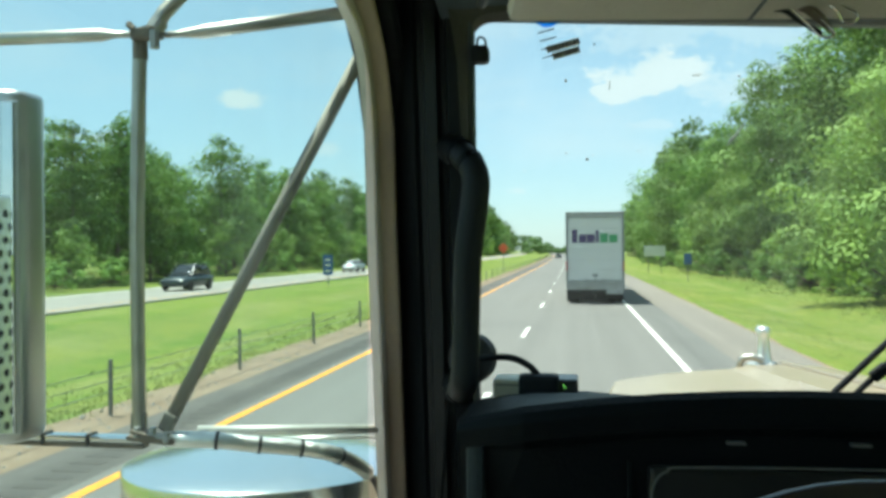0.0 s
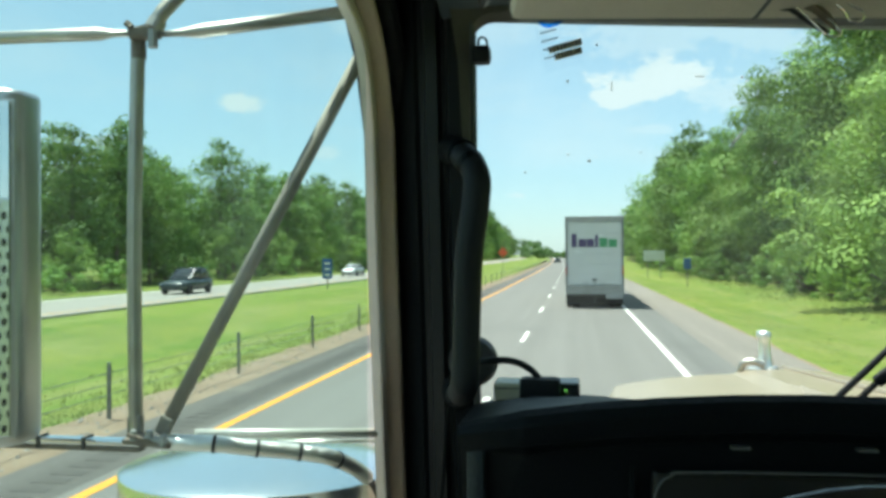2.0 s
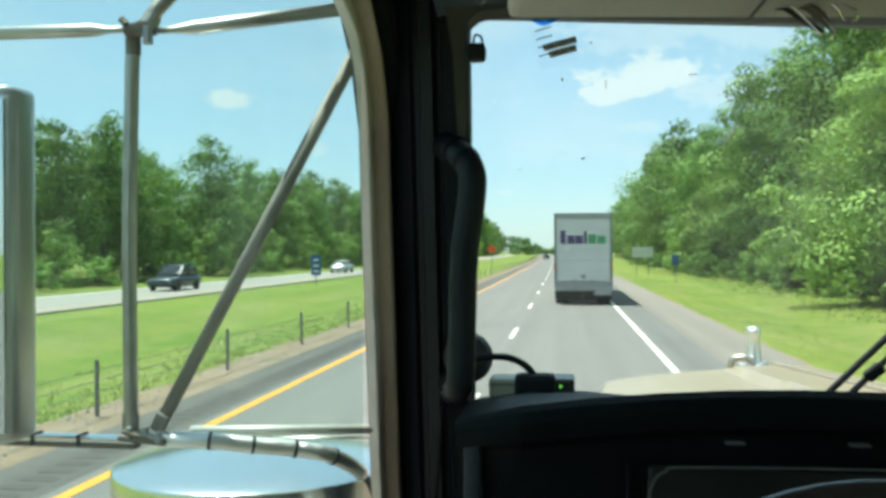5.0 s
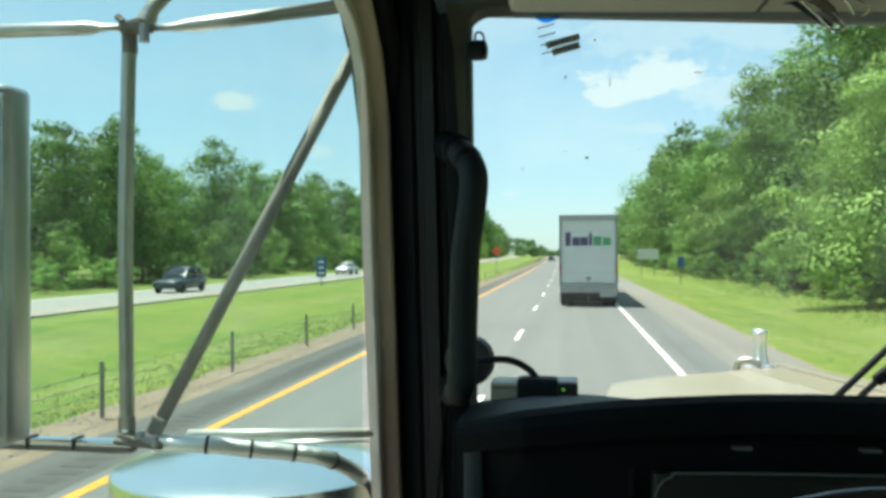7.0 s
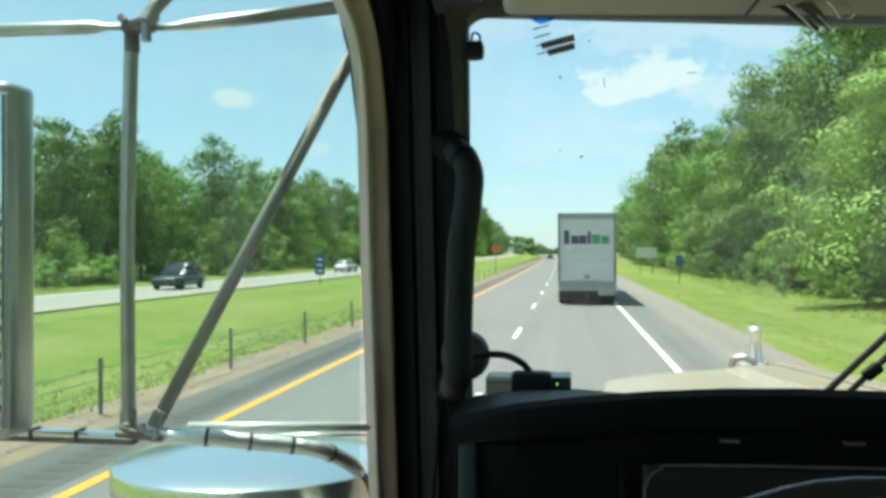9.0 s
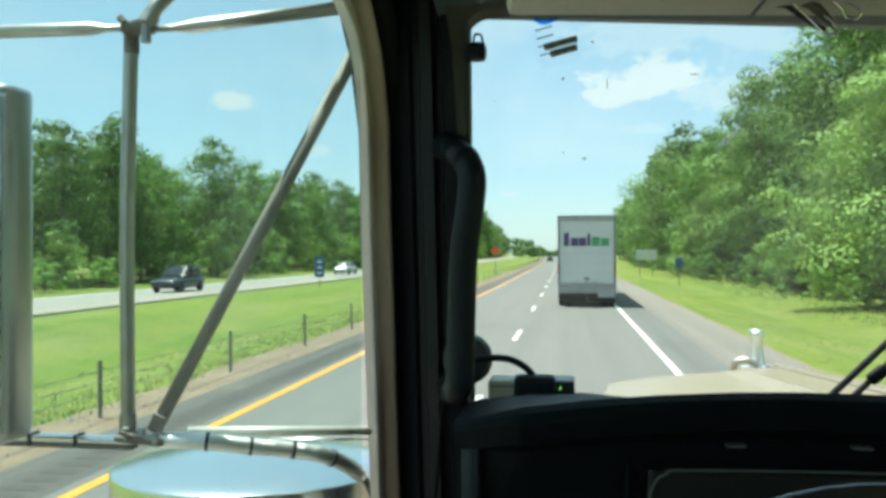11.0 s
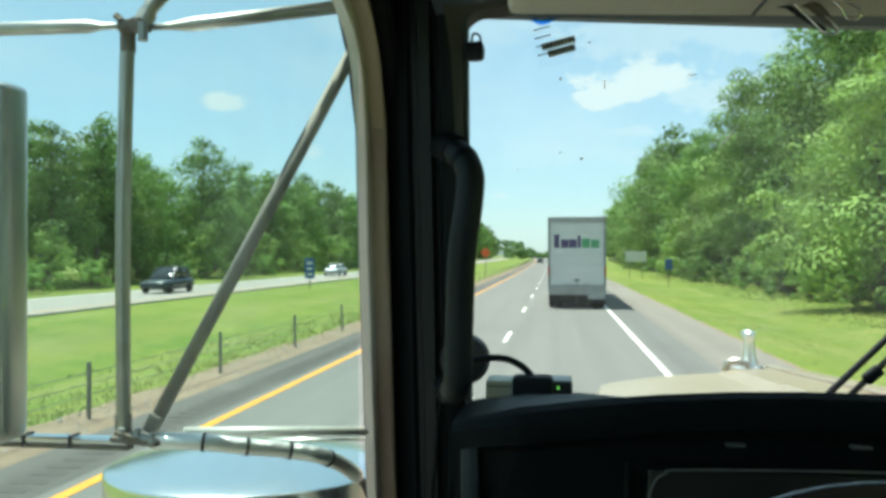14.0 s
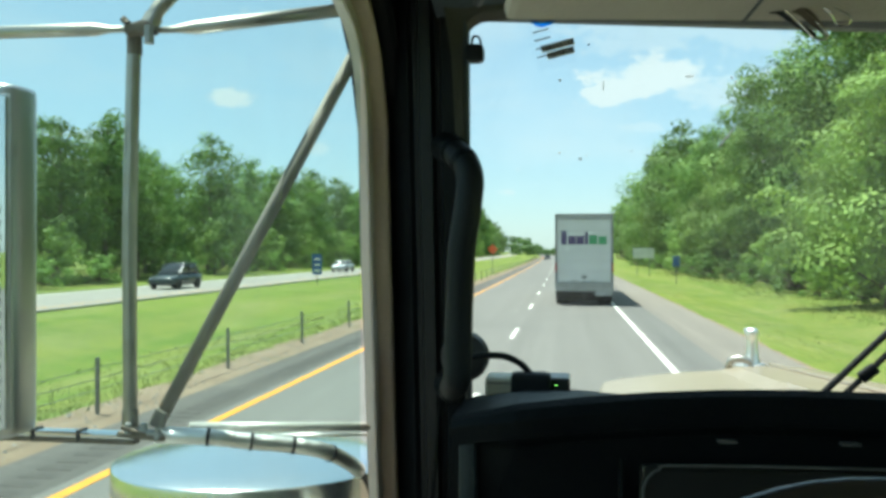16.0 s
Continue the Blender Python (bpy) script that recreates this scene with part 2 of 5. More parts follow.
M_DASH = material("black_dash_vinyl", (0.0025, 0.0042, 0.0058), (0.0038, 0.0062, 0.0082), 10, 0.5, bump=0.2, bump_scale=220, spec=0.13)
M_BEIGE = material("beige_door_trim", (0.62, 0.505, 0.39), (0.66, 0.54, 0.42), 12, 0.5, bump=0.12, bump_scale=150, stain=(0.52, 0.42, 0.32))
M_REVEAL = material("grey_beige_window_channel", (0.86, 0.80, 0.71), (0.80, 0.74, 0.65), 18, 0.45)
M_LINER = material("beige_headliner_vinyl", (0.62, 0.57, 0.49), (0.55, 0.505, 0.43), 9, 0.75, bump=0.25, bump_scale=180)
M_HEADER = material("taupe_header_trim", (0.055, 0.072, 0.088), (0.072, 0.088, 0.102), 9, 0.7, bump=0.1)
M_COVER = material("dark_taupe_cover_vinyl", (0.062, 0.060, 0.053), (0.078, 0.075, 0.066), 9, 0.7, bump=0.2, bump_scale=180)
M_HOOD = material("tan_truck_paint", (0.31, 0.25, 0.178), (0.35, 0.283, 0.20), 2.5, 0.3, bump=0.02, stain=(0.30, 0.25, 0.19))
M_TRAILER = material("white_trailer_paint", (0.70, 0.71, 0.70), (0.62, 0.63, 0.62), 0.9, 0.5, stain=(0.46, 0.455, 0.42))
M_POST = material("dark_grey_trailer_rail", (0.20, 0.21, 0.21), (0.27, 0.275, 0.27), 3, 0.5, 0.3, stain=(0.12, 0.12, 0.11))
M_GRIME = material("grimy_grey_sill_paint", (0.38, 0.385, 0.37), (0.27, 0.27, 0.25), 2.2, 0.6, stain=(0.11, 0.105, 0.095))
M_PATCH = material("clean_white_patch", (0.82, 0.83, 0.82), (0.78, 0.79, 0.78), 6, 0.5)
M_GREYMETAL = material("grey_trailer_frame", (0.42, 0.43, 0.43), (0.34, 0.34, 0.34), 3, 0.5, 0.3)
M_TYRE = material("tyre_rubber", (0.018, 0.018, 0.018), (0.03, 0.028, 0.026), 12, 0.85, bump=0.3, bump_scale=40)
M_BARK = material("grey_brown_bark", (0.13, 0.10, 0.075), (0.19, 0.155, 0.12), 3, 0.95, bump=1.0, bump_scale=14)
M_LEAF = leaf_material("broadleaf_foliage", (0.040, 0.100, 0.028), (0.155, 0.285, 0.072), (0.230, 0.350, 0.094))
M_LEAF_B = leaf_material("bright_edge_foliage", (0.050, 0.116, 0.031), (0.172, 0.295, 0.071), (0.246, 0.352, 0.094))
# darker copy of the leaf colour: the shade inside the woods is put in
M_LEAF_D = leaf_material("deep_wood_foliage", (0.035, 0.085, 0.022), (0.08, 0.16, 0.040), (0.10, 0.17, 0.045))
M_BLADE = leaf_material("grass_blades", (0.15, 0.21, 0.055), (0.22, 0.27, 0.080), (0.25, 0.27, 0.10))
M_GLASS = pane_material("window_glass", 0.012, (0.955, 0.985, 0.975), 0.026)
M_SIDEGLASS = pane_material("door_glass", 0.015, (0.87, 0.94, 0.92), 0.032)
M_PURPLE = material("purple_decal", (0.05, 0.03, 0.12), (0.07, 0.045, 0.15), 6, 0.5)
M_GREEN = material("green_decal", (0.06, 0.30, 0.12), (0.08, 0.34, 0.15), 6, 0.5)
M_BLUE = material("blue_sign_face", (0.02, 0.09, 0.30), (0.025, 0.11, 0.34), 4, 0.4)
M_SIGNBACK = material("bare_aluminium_sign", (0.45, 0.46, 0.46), (0.38, 0.39, 0.39), 4, 0.4, 0.6)
M_MIRROR = material("mirror_glass", (0.85, 0.86, 0.86), (0.82, 0.83, 0.84), 3, 0.02, 1.0, spread=0.02)
M_RED = material("red_tail_lens", (0.35, 0.02, 0.015), (0.28, 0.015, 0.012), 9, 0.25)

M_SPLASH = leaf_material("dried_splash", (0.40, 0.42, 0.40), (0.5, 0.52, 0.5), (0.55, 0.55, 0.5))
M_FILM = pane_material("sticker_film", 0.0, (0.985, 0.99, 0.995))
# dash vinyl in lighter blue-grey: the light on its end face, painted in
M_DASH_LIT = material("slate_dash_end_vinyl", (0.022, 0.031, 0.038), (0.028, 0.038, 0.046), 10, 0.5, bump=0.2, bump_scale=220, spec=0.3)
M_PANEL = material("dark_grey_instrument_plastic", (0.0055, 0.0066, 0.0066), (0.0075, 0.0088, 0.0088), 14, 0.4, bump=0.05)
M_RIM = material("polished_black_leather", (0.012, 0.013, 0.014), (0.016, 0.017, 0.018), 20, 0.22, bump=0.05, bump_scale=200, spec=0.7)
M_SLOT = material("dull_grey_plastic", (0.10, 0.10, 0.10), (0.13, 0.13, 0.13), 40, 0.5)
M_STROKE = pane_material("blue_print", 0.02, (0.12, 0.52, 0.92))
M_PRINT = material("dark_grey_print", (0.075, 0.075, 0.07), (0.10, 0.10, 0.095), 40, 0.6)
M_HAZE = material("grey_print", (0.35, 0.40, 0.45), (0.40, 0.45, 0.5), 40, 0.5)
M_DEVICE = material("grey_green_plastic", (0.74, 0.73, 0.60), (0.66, 0.66, 0.54), 30, 0.45)
M_CUP = material("smoky_rubber", (0.03, 0.033, 0.036), (0.05, 0.053, 0.056), 30, 0.3)
M_LED = bpy.data.materials.new("green_indicator")
M_LED.use_nodes = True
led = Nodes(M_LED.node_tree)
led.add("ShaderNodeOutputMaterial", {"Surface": led.add("ShaderNodeEmission", {"Color": rgb(0.3, 1.0, 0.15), "Strength": 1.0}).outputs[0]})


# ---- mesh helpers ----
def part(name, bm, mat, parent=None, label="", smooth=False):
    me = bpy.data.meshes.new(name)
    bm.to_mesh(me)
    bm.free()
    me.materials.append(mat)
    if smooth:
        me.shade_smooth()
    ob = new(name, me)
    if parent:
        ob.parent = parent
    if label:
        ob["label"] = label
    return ob


def array_part(name, verts, faces, mat, parent=None):
    me = bpy.data.meshes.new(name)
    me.from_pydata(verts, [], faces)
    me.materials.append(mat)
    ob = new(name, me)
    if parent:
        ob.parent = parent
    return ob


def thing(name, label, category, group="", kind="", at=(0, 0, 0)):
    ob = new(name)
    ob.empty_display_size = 0.05
    ob.location = at
    return tagged(ob, label, category, group, kind)


def box(bm, c, s, bevel=0.0, turn=None):
    r = bmesh.ops.create_cube(bm, size=1.0)
    bmesh.ops.scale(bm, vec=s, verts=r["verts"])
    if bevel:
        e = list({e for v in r["verts"] for e in v.link_edges})
        r = bmesh.ops.bevel(bm, geom=e, offset=bevel, segments=2, affect="EDGES", profile=0.6)
        vs = list({v for f in r["faces"] for v in f.verts})
        vs = list({v for f in r["faces"] for w in f.verts for g in w.link_faces for v in g.verts})
    else:
        vs = r["verts"]
    m = Matrix.Translation(c) @ (turn or Matrix())
    bmesh.ops.transform(bm, matrix=m, verts=vs)
    return bm


def boxed(c, s, bevel=0.0, turn=None):
    return box(bmesh.new(), c, s, bevel, turn)


def glide(points, n=6):
    """A smooth line through the points."""
    ps = [Vector(p) for p in points]
    ps = [2 * ps[0] - ps[1]] + ps + [2 * ps[-1] - ps[-2]]
    out = []
    for i in range(1, len(ps) - 2):
        a, b, c, d = ps[i - 1:i + 3]
        for k in range(n):
            t = k / n
            out.append(0.5 * (2 * b + (c - a) * t + (2 * a - 5 * b + 4 * c - d) * t * t + (3 * b - a - 3 * c + d) * t ** 3))
    return out + [ps[-2]]


def tube(bm, points, r, seg=12, radii=None):
    ps = [Vector(p) for p in points]
    rings = []
    side = None
    for i, p in enumerate(ps):
        d = (ps[min(i + 1, len(ps) - 1)] - ps[max(i - 1, 0)]).normalized()
        if side is None:
            side = d.cross(Vector((0, 0, 1)) if abs(d.z) < 0.9 else Vector((0, 1, 0))).normalized()
        side = (side - d * side.dot(d)).normalized()
        up = d.cross(side)
        rr = radii[i] if radii else r
        rings.append([bm.verts.new(p + (side * math.cos(a) + up * math.sin(a)) * rr) for a in (2 * math.pi * k / seg for k in range(seg))])
    for a, b in zip(rings, rings[1:]):
        for k in range(seg):
            bm.faces.new((a[k], a[(k + 1) % seg], b[(k + 1) % seg], b[k]))
    bm.faces.new(rings[0][::-1])
    bm.faces.new(rings[-1])
    bmesh.ops.recalc_face_normals(bm, faces=bm.faces)
    return bm


def tubed(points, r, seg=12, radii=None):
    return tube(bmesh.new(), points, r, seg, radii)


def lathe(bm, profile, seg=32, c=(0, 0, 0)):
    """Turn (radius, z) pairs round the vertical through c."""
    rings = []
    for r, z in profile:
        rings.append([bm.verts.new((c[0] + r * math.cos(2 * math.pi * k / seg), c[1] + r * math.sin(2 * math.pi * k / seg), c[2] + z)) for k in range(seg)])
    for a, b in zip(rings, rings[1:]):
        for k in range(seg):
            bm.faces.new((a[k], a[(k + 1) % seg], b[(k + 1) % seg], b[k]))
    bm.faces.new(rings[0][::-1])
    bm.faces.new(rings[-1])
    bmesh.ops.recalc_face_normals(bm, faces=bm.faces)
    return bm


def loft(sections, closed=True, caps=True):
    """A skin over rows of points, each row a ring."""
    bm = bmesh.new()
    rows = [[bm.verts.new(p) for p in s] for s in sections]
    n = len(rows[0])
    for a, b in zip(rows, rows[1:]):
        for k in range(n if closed else n - 1):
            bm.faces.new((a[k], a[(k + 1) % n], b[(k + 1) % n], b[k]))
    if caps and closed:
        bm.faces.new(rows[0][::-1])
        bm.faces.new(rows[-1])
    bmesh.ops.recalc_face_normals(bm, faces=bm.faces)
    return bm


# ---- the ground and the highway ----
def bend(y):
    """The road's slow turn to the left, far ahead."""
    return -4.0e-5 * max(y, 0.0) ** 2


def spread_y(y0, y1):
    ys, y = [y0], y0
    while y < y1:
        y += 4.0 + 0.05 * abs(y)
        ys.append(min(y, y1))
    return ys


def strip(name, x0, x1, z, thick, mat, label, category, y0=-60.0, y1=900.0, parent=None, cols=1):
    """A paved band along the road, with its own thickness."""
    sections = []
    for y in spread_y(y0, y1):
        b = bend(y)
        top = [(x0 + (x1 - x0) * k / cols + b, y, z) for k in range(cols + 1)]
        sections.append(top + [(x1 + b, y, z - thick), (x0 + b, y, z - thick)])
    ob = part(name, loft(sections), mat, parent)
    return tagged(ob, label, category, kind="structure") if not parent else ob


def ground_height(x):
    """Flat under the roads, a shallow swale in the median, a low bank before the woods."""
    if -18.2 < x < -6.4:
        return -0.05 - 0.55 * math.sin(math.pi * (x + 6.4) / -11.8) ** 2
    if x > 5.4:
        return -0.05 - 0.3 * math.exp(-((x - 9.0) / 2.2) ** 2) + 0.02 * max(0, x - 12)
    if x < -31.0:
        return -0.05 + 0.012 * min(60, -31.0 - x)
    return -0.09


xs = [-2500, -900, -400, -200, -120, -80, -60, -50, -44, -40, -36, -33, -31.1, -30.9, -30.3, -20.3, -18.3] + [-17.5 + k for k in range(11)] + \
     [-6.5, -6.0, -2, 2, 5.0, 5.5, 6.5, 7.5, 8.5, 9.5, 10.5, 12, 14, 17, 22, 30, 45, 70, 120, 250, 600, 2500]
verts, faces = [], []
ys = [-2500, -600, -150] + spread_y(-60, 900) + [1300, 2000, 3200, 4500]
for y in ys:
    for x in xs:
        far = min(1.0, abs(x) / 400)
        verts.append((x + bend(min(y, 900)), y, ground_height(x) + (0.0 if -31.5 < x < 6 else 0.05 * noise.noise(Vector((x * 0.2, y * 0.13, 0))) * (1 - far))))
w = len(xs)
for j in range(len(ys) - 1):
    for i in range(w - 1):
        faces.append((j * w + i, j * w + i + 1, j * w + w + i + 1, j * w + w + i))
ground = array_part("ground", verts, faces, M_GRASS)
tagged(ground, "mown green grass of the median and the verges", "ground", kind="structure")

road = strip("road", -5.20, 2.32, 0.0, 0.12, M_ROAD, "worn grey asphalt lanes of a two-lane carriageway", "road", cols=4)
shoulder_left = strip("shoulder", -6.30, -5.203, -0.004, 0.12, M_SHOULDER_L, "dark asphalt shoulder beside the median", "shoulder")
strip("shoulder", 2.323, 3.35, -0.003, 0.12, M_SHOULDER_D, "dark patched asphalt strip beside the white edge line", "shoulder")
shoulder_right = strip("shoulder", 3.353, 5.0, -0.004, 0.12, M_SHOULDER_R, "brownish asphalt breakdown shoulder beside the verge", "shoulder")
far_road = strip("road", -29.6, -21.4, 0.0, 0.12, M_CONCRETE, "pale opposite carriageway across the grass median", "road")


def ragged(name, x0, x1, z, mat, label, seed):
    """A band of bare dirt with an uneven grassy edge."""
    sections = []
    for k in range(400):
        y = -20 + k * 0.55 + (0.02 * k) ** 2.2
        wild = 1.0 if x0 < -6 else 0.35
        e = wild * (0.35 * noise.noise(Vector((seed, y * 0.35, 0))) + 0.2 * noise.noise(Vector((seed, y * 1.3, 3))))
        f = 0.06 * noise.noise(Vector((seed, y * 0.9, 9)))
        b = bend(y)
        a0, a1 = (x0 + e, x1 + f) if x0 < -6 else (x0 + f, x1 + e)
        sections.append([(a0 + b, y, z - 0.02), ((a0 + a1) / 2 + b, y, z + 0.005), (a1 + b, y, z), (a1 + b, y, z - 0.1), (a0 + b, y, z - 0.1)])
    return tagged(part(name, loft(sections), mat), label, "dirt", kind="structure")


ragged("dirt_edge", -7.5, -6.3, -0.02, M_DIRT, "bare brown dirt strip along the median shoulder", 2.0)
ragged("dirt_edge", 4.95, 5.15, -0.02, M_DIRT, "bare brown dirt strip along the verge", 7.0)

strip("yellow_line", -5.04, -4.89, 0.006, 0.004, M_YELLOW, "", "", parent=road)
strip("edge_line", 2.10, 2.24, 0.006, 0.004, M_WHITE, "", "", parent=road)
strip("yellow_line", -22.4, -22.28, 0.006, 0.004, M_YELLOW, "", "", parent=far_road)
strip("edge_line", -28.8, -28.68, 0.006, 0.004, M_WHITE, "", "", parent=far_road)
dash_mesh = None
for k in range(-3, 34):
    y = 24.8 + 12.19 * k
    if dash_mesh is None:
        d = part("lane_dash", boxed((0, 0, 0.004), (0.12, 3.05, 0.006), 0.001), M_WHITE, road)
        dash_mesh = d.data
    else:
        d = new("lane_dash", dash_mesh)
        d.parent = road
    d.location = (-1.5 + bend(y), y, 0.0)


groove_mesh = None
for k in range(150):
    y = 2.0 + 0.33 * k
    if groove_mesh is None:
        g = part("rumble_groove", boxed((0, 0, 0.0), (0.40, 0.17, 0.008), 0.003), M_GROOVE, shoulder_left)
        groove_mesh = g.data
    else:
        g = new("rumble_groove", groove_mesh)
        g.parent = shoulder_left
    g.location = (-5.62 + bend(y), y, -0.003)


# cable barrier in the median
barrier = thing("cable_barrier", "galvanised steel cable barrier on thin posts in the grass median", "barrier", at=(-6.95, 0, -0.05))
post_mesh = None
for k in range(-4, 60):
    y = 11.6 + 4.9 * k
    if post_mesh is None:
        bm = boxed((0, 0, 0.45), (0.055, 0.045, 0.9), 0.006)
        box(bm, (0, 0.0, 0.905), (0.05, 0.035, 0.02))
        p = part("post", bm, M_STEEL, barrier)
        post_mesh = p.data
    else:
        p = new("post", post_mesh)
        p.parent = barrier
    p.location = (bend(y) + 0.02 * noise.noise(Vector((k * 1.7, 0, 0))), y, -0.03)
    p.rotation_euler = (0.03 * noise.noise(Vector((k * 2.3, 5, 0))), 0.05 * noise.noise(Vector((k * 3.1, 9, 0))), 0.4 * noise.noise(Vector((k * 1.1, 2, 0))))
for z in (0.42, 0.58, 0.74):
    part("cable", tubed([(bend(y) + 0.045, y, z) for y in spread_y(-12, 300)], 0.006, 6), M_STEEL, barrier)


# loose stones on the bare dirt
stone_rng = np.random.default_rng(4)
SV, SF = [], []
for k in range(900):
    yy = 4 + 45 * stone_rng.uniform() ** 1.7
    xx = -6.45 - 0.9 * stone_rng.uniform() + bend(yy)
    r = 0.012 + 0.04 * stone_rng.uniform() ** 3
    i = len(SV)
    for dx, dy, dz in ((1, 0.1, 0.1), (0.1, 1, 0.15), (-1, 0.2, 0.1), (-0.1, -1, 0.12), (0.1, 0.05, 0.8)):
        j = stone_rng.uniform(0.7, 1.3)
        SV.append((xx + dx * r * j, yy + dy * r * j, -0.02 + dz * r * j))
    SF += [(i, i + 1, i + 4), (i + 1, i + 2, i + 4), (i + 2, i + 3, i + 4), (i + 3, i, i + 4)]
stones = array_part("gravel", SV, SF, M_CONCRETE)
tagged(stones, "loose pale stones on the bare dirt strip", "gravel", kind="stuff")


# ---- trees ----
def leaf_cloud(rng, centres, radii, counts, size):
    """Leaf sprays round the centres: each leaf is a folded diamond."""
    verts, faces = [], []
    V = []
    for c, r, n in zip(centres, radii, counts):
        d = rng.normal(size=(n, 3))
        d /= np.linalg.norm(d, axis=1)[:, None]
        rad = r * rng.uniform(0.2, 1.0, n) ** 0.16 * (1 + 0.10 * rng.normal(size=n))
        p = c + d * rad[:, None] * np.array([1, 1, 0.66])
        nor = d + rng.normal(scale=0.20, size=(n, 3)) + np.array([0, 0, 0.12])
        nor /= np.linalg.norm(nor, axis=1)[:, None]
        t = np.cross(nor, rng.normal(size=(n, 3)))
        t /= np.linalg.norm(t, axis=1)[:, None]
        b = np.cross(nor, t)
        s = (size * rng.uniform(0.6, 1.3, n))[:, None]
        V.append(np.stack([p - t * s, p - b * s * 0.5 + nor * s * 0.12, p + t * s, p + b * s * 0.5 + nor * s * 0.12], 1).reshape(-1, 3))
    V = np.concatenate(V)
    k = len(V) // 4
    idx = np.arange(k)[:, None] * 4
    F = np.concatenate([idx + np.array([0, 1, 2]), idx + np.array([0, 2, 3])])
    return V, F


def fast_mesh(name, V, F, mat):
    me = bpy.data.meshes.new(name)
    me.vertices.add(len(V))
    me.vertices.foreach_set("co", V.astype(np.float32).ravel())
    me.loops.add(F.size)
    me.loops.foreach_set("vertex_index", F.astype(np.int32).ravel())
    me.polygons.add(len(F))
    me.polygons.foreach_set("loop_start", np.arange(0, F.size, 3, dtype=np.int32))
    me.update(calc_edges=True)
    me.materials.append(mat)
    return me


def make_tree(name, label, seed, height, width, skirt, leaves, size, mat):
    """A forest-edge tree: tapered trunk, limbs that part from it, sprays of leaves round the twig ends."""
    rng = np.random.default_rng(seed)
    tree = thing(name, label, "tree", "trees of the roadside woods")
    bm = bmesh.new()
    top = height * 0.86
    lean = rng.uniform(-0.04, 0.04, 2)
    axis = [(lean[0] * z + 0.1 * math.sin(z * 0.7 + seed), lean[1] * z + 0.1 * math.cos(z * 0.6), z) for z in np.linspace(-0.5, top, 9)]
    r0 = 0.018 * height
    tube(bm, axis, r0, 8, [r0 * (1.25 if i == 0 else 1 - 0.88 * i / 8) for i in range(9)])
    centres, radii = [], []
    limbs = max(16, int(height * 1.1))
    for i in range(limbs):
        u = (i + rng.uniform(0, 1)) / limbs
        z = height * (skirt + (0.98 - skirt) * u)
        shape = math.sin(math.pi * min(1, 0.22 + 0.78 * u ** 0.9)) ** 0.6 * (1 - 0.25 * u)
        reach = width * max(0.22, shape) * rng.uniform(0.65, 1.12)
        a = i * 2.4 + rng.uniform(-0.5, 0.5)
        base = Vector((lean[0] * z, lean[1] * z, max(0.4, min(top, z - reach * 0.35))))
        tip = Vector((lean[0] * z + math.cos(a) * reach, lean[1] * z + math.sin(a) * reach, z + rng.uniform(-0.3, 0.5)))
        mid = base.lerp(tip, 0.5) + Vector((0, 0, 0.12 * reach))
        tube(bm, [base, mid, tip], 0.05, 5, [0.05 + 0.012 * reach, 0.04, 0.012])
        for q in range(int(1.3 + reach * 0.5)):
            f = 1.02 - 0.6 * (q / (1.3 + reach * 0.5)) + rng.uniform(-0.08, 0.05)
            p = np.array(base.lerp(tip, f)) + rng.normal(scale=0.15 + 0.10 * reach, size=3) * np.array([1, 1, 0.8])
            p[2] = max(0.35, p[2])
            centres.append(p)
            radii.append((rng.uniform(0.5, 1.25) + 0.34 * reach * rng.uniform(0.5, 1.4)) * min(1.0, (height / 14) ** 0.8))
    for u in np.linspace(0.40, 0.93, 7):
        z = height * u
        wide = width * (0.62 - 0.42 * max(0.0, u - 0.45))
        for a in rng.uniform(0, 6.28, 2):
            centres.append(np.array([lean[0] * z + 0.35 * wide * math.cos(a), lean[1] * z + 0.35 * wide * math.sin(a), z + rng.uniform(-0.3, 0.3)]))
            radii.append(wide * rng.uniform(0.42, 0.62))
    part("trunk", bm, M_BARK, tree)
    weights = np.array(radii) ** 1.6
    counts = np.maximum(3, (leaves * weights / weights.sum()).astype(int))
    V, F = leaf_cloud(rng, centres, radii, counts, size)
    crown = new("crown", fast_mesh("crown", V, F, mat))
    crown.parent = tree
    return tree


def tree_set(fine, size):
    """The wood's kinds of tree; fine: leaves against the base number, size: their length against the base."""
    f, z = fine, size
    return [
        make_tree("broadleaf_tree", "tall broadleaf tree with dense mid-green foliage to the ground", 11, 17.0, 4.2, 0.17, int(6000 * f), 0.24 * z, M_LEAF),
        make_tree("broadleaf_tree", "tall full-crowned broadleaf tree at the wood's edge", 12, 18.5, 4.8, 0.20, int(7000 * f), 0.25 * z, M_LEAF),
        make_tree("broadleaf_tree", "rounded bright green broadleaf tree at the wood's edge", 13, 13.0, 4.4, 0.05, int(5500 * f), 0.23 * z, M_LEAF_B),
        make_tree("broadleaf_tree", "slender upright broadleaf tree with a ragged top", 14, 16.0, 3.0, 0.12, int(4500 * f), 0.22 * z, M_LEAF),
        make_tree("young_tree", "low bushy young tree with bright leaves", 15, 7.0, 3.0, 0.03, int(3200 * f), 0.19 * z, M_LEAF_B),
        make_tree("broadleaf_tree", "broadleaf tree standing deeper in the wood, leaves darkened for shade", 16, 17.5, 4.6, 0.16, int(4200 * f), 0.30 * z, M_LEAF_D),
    ]


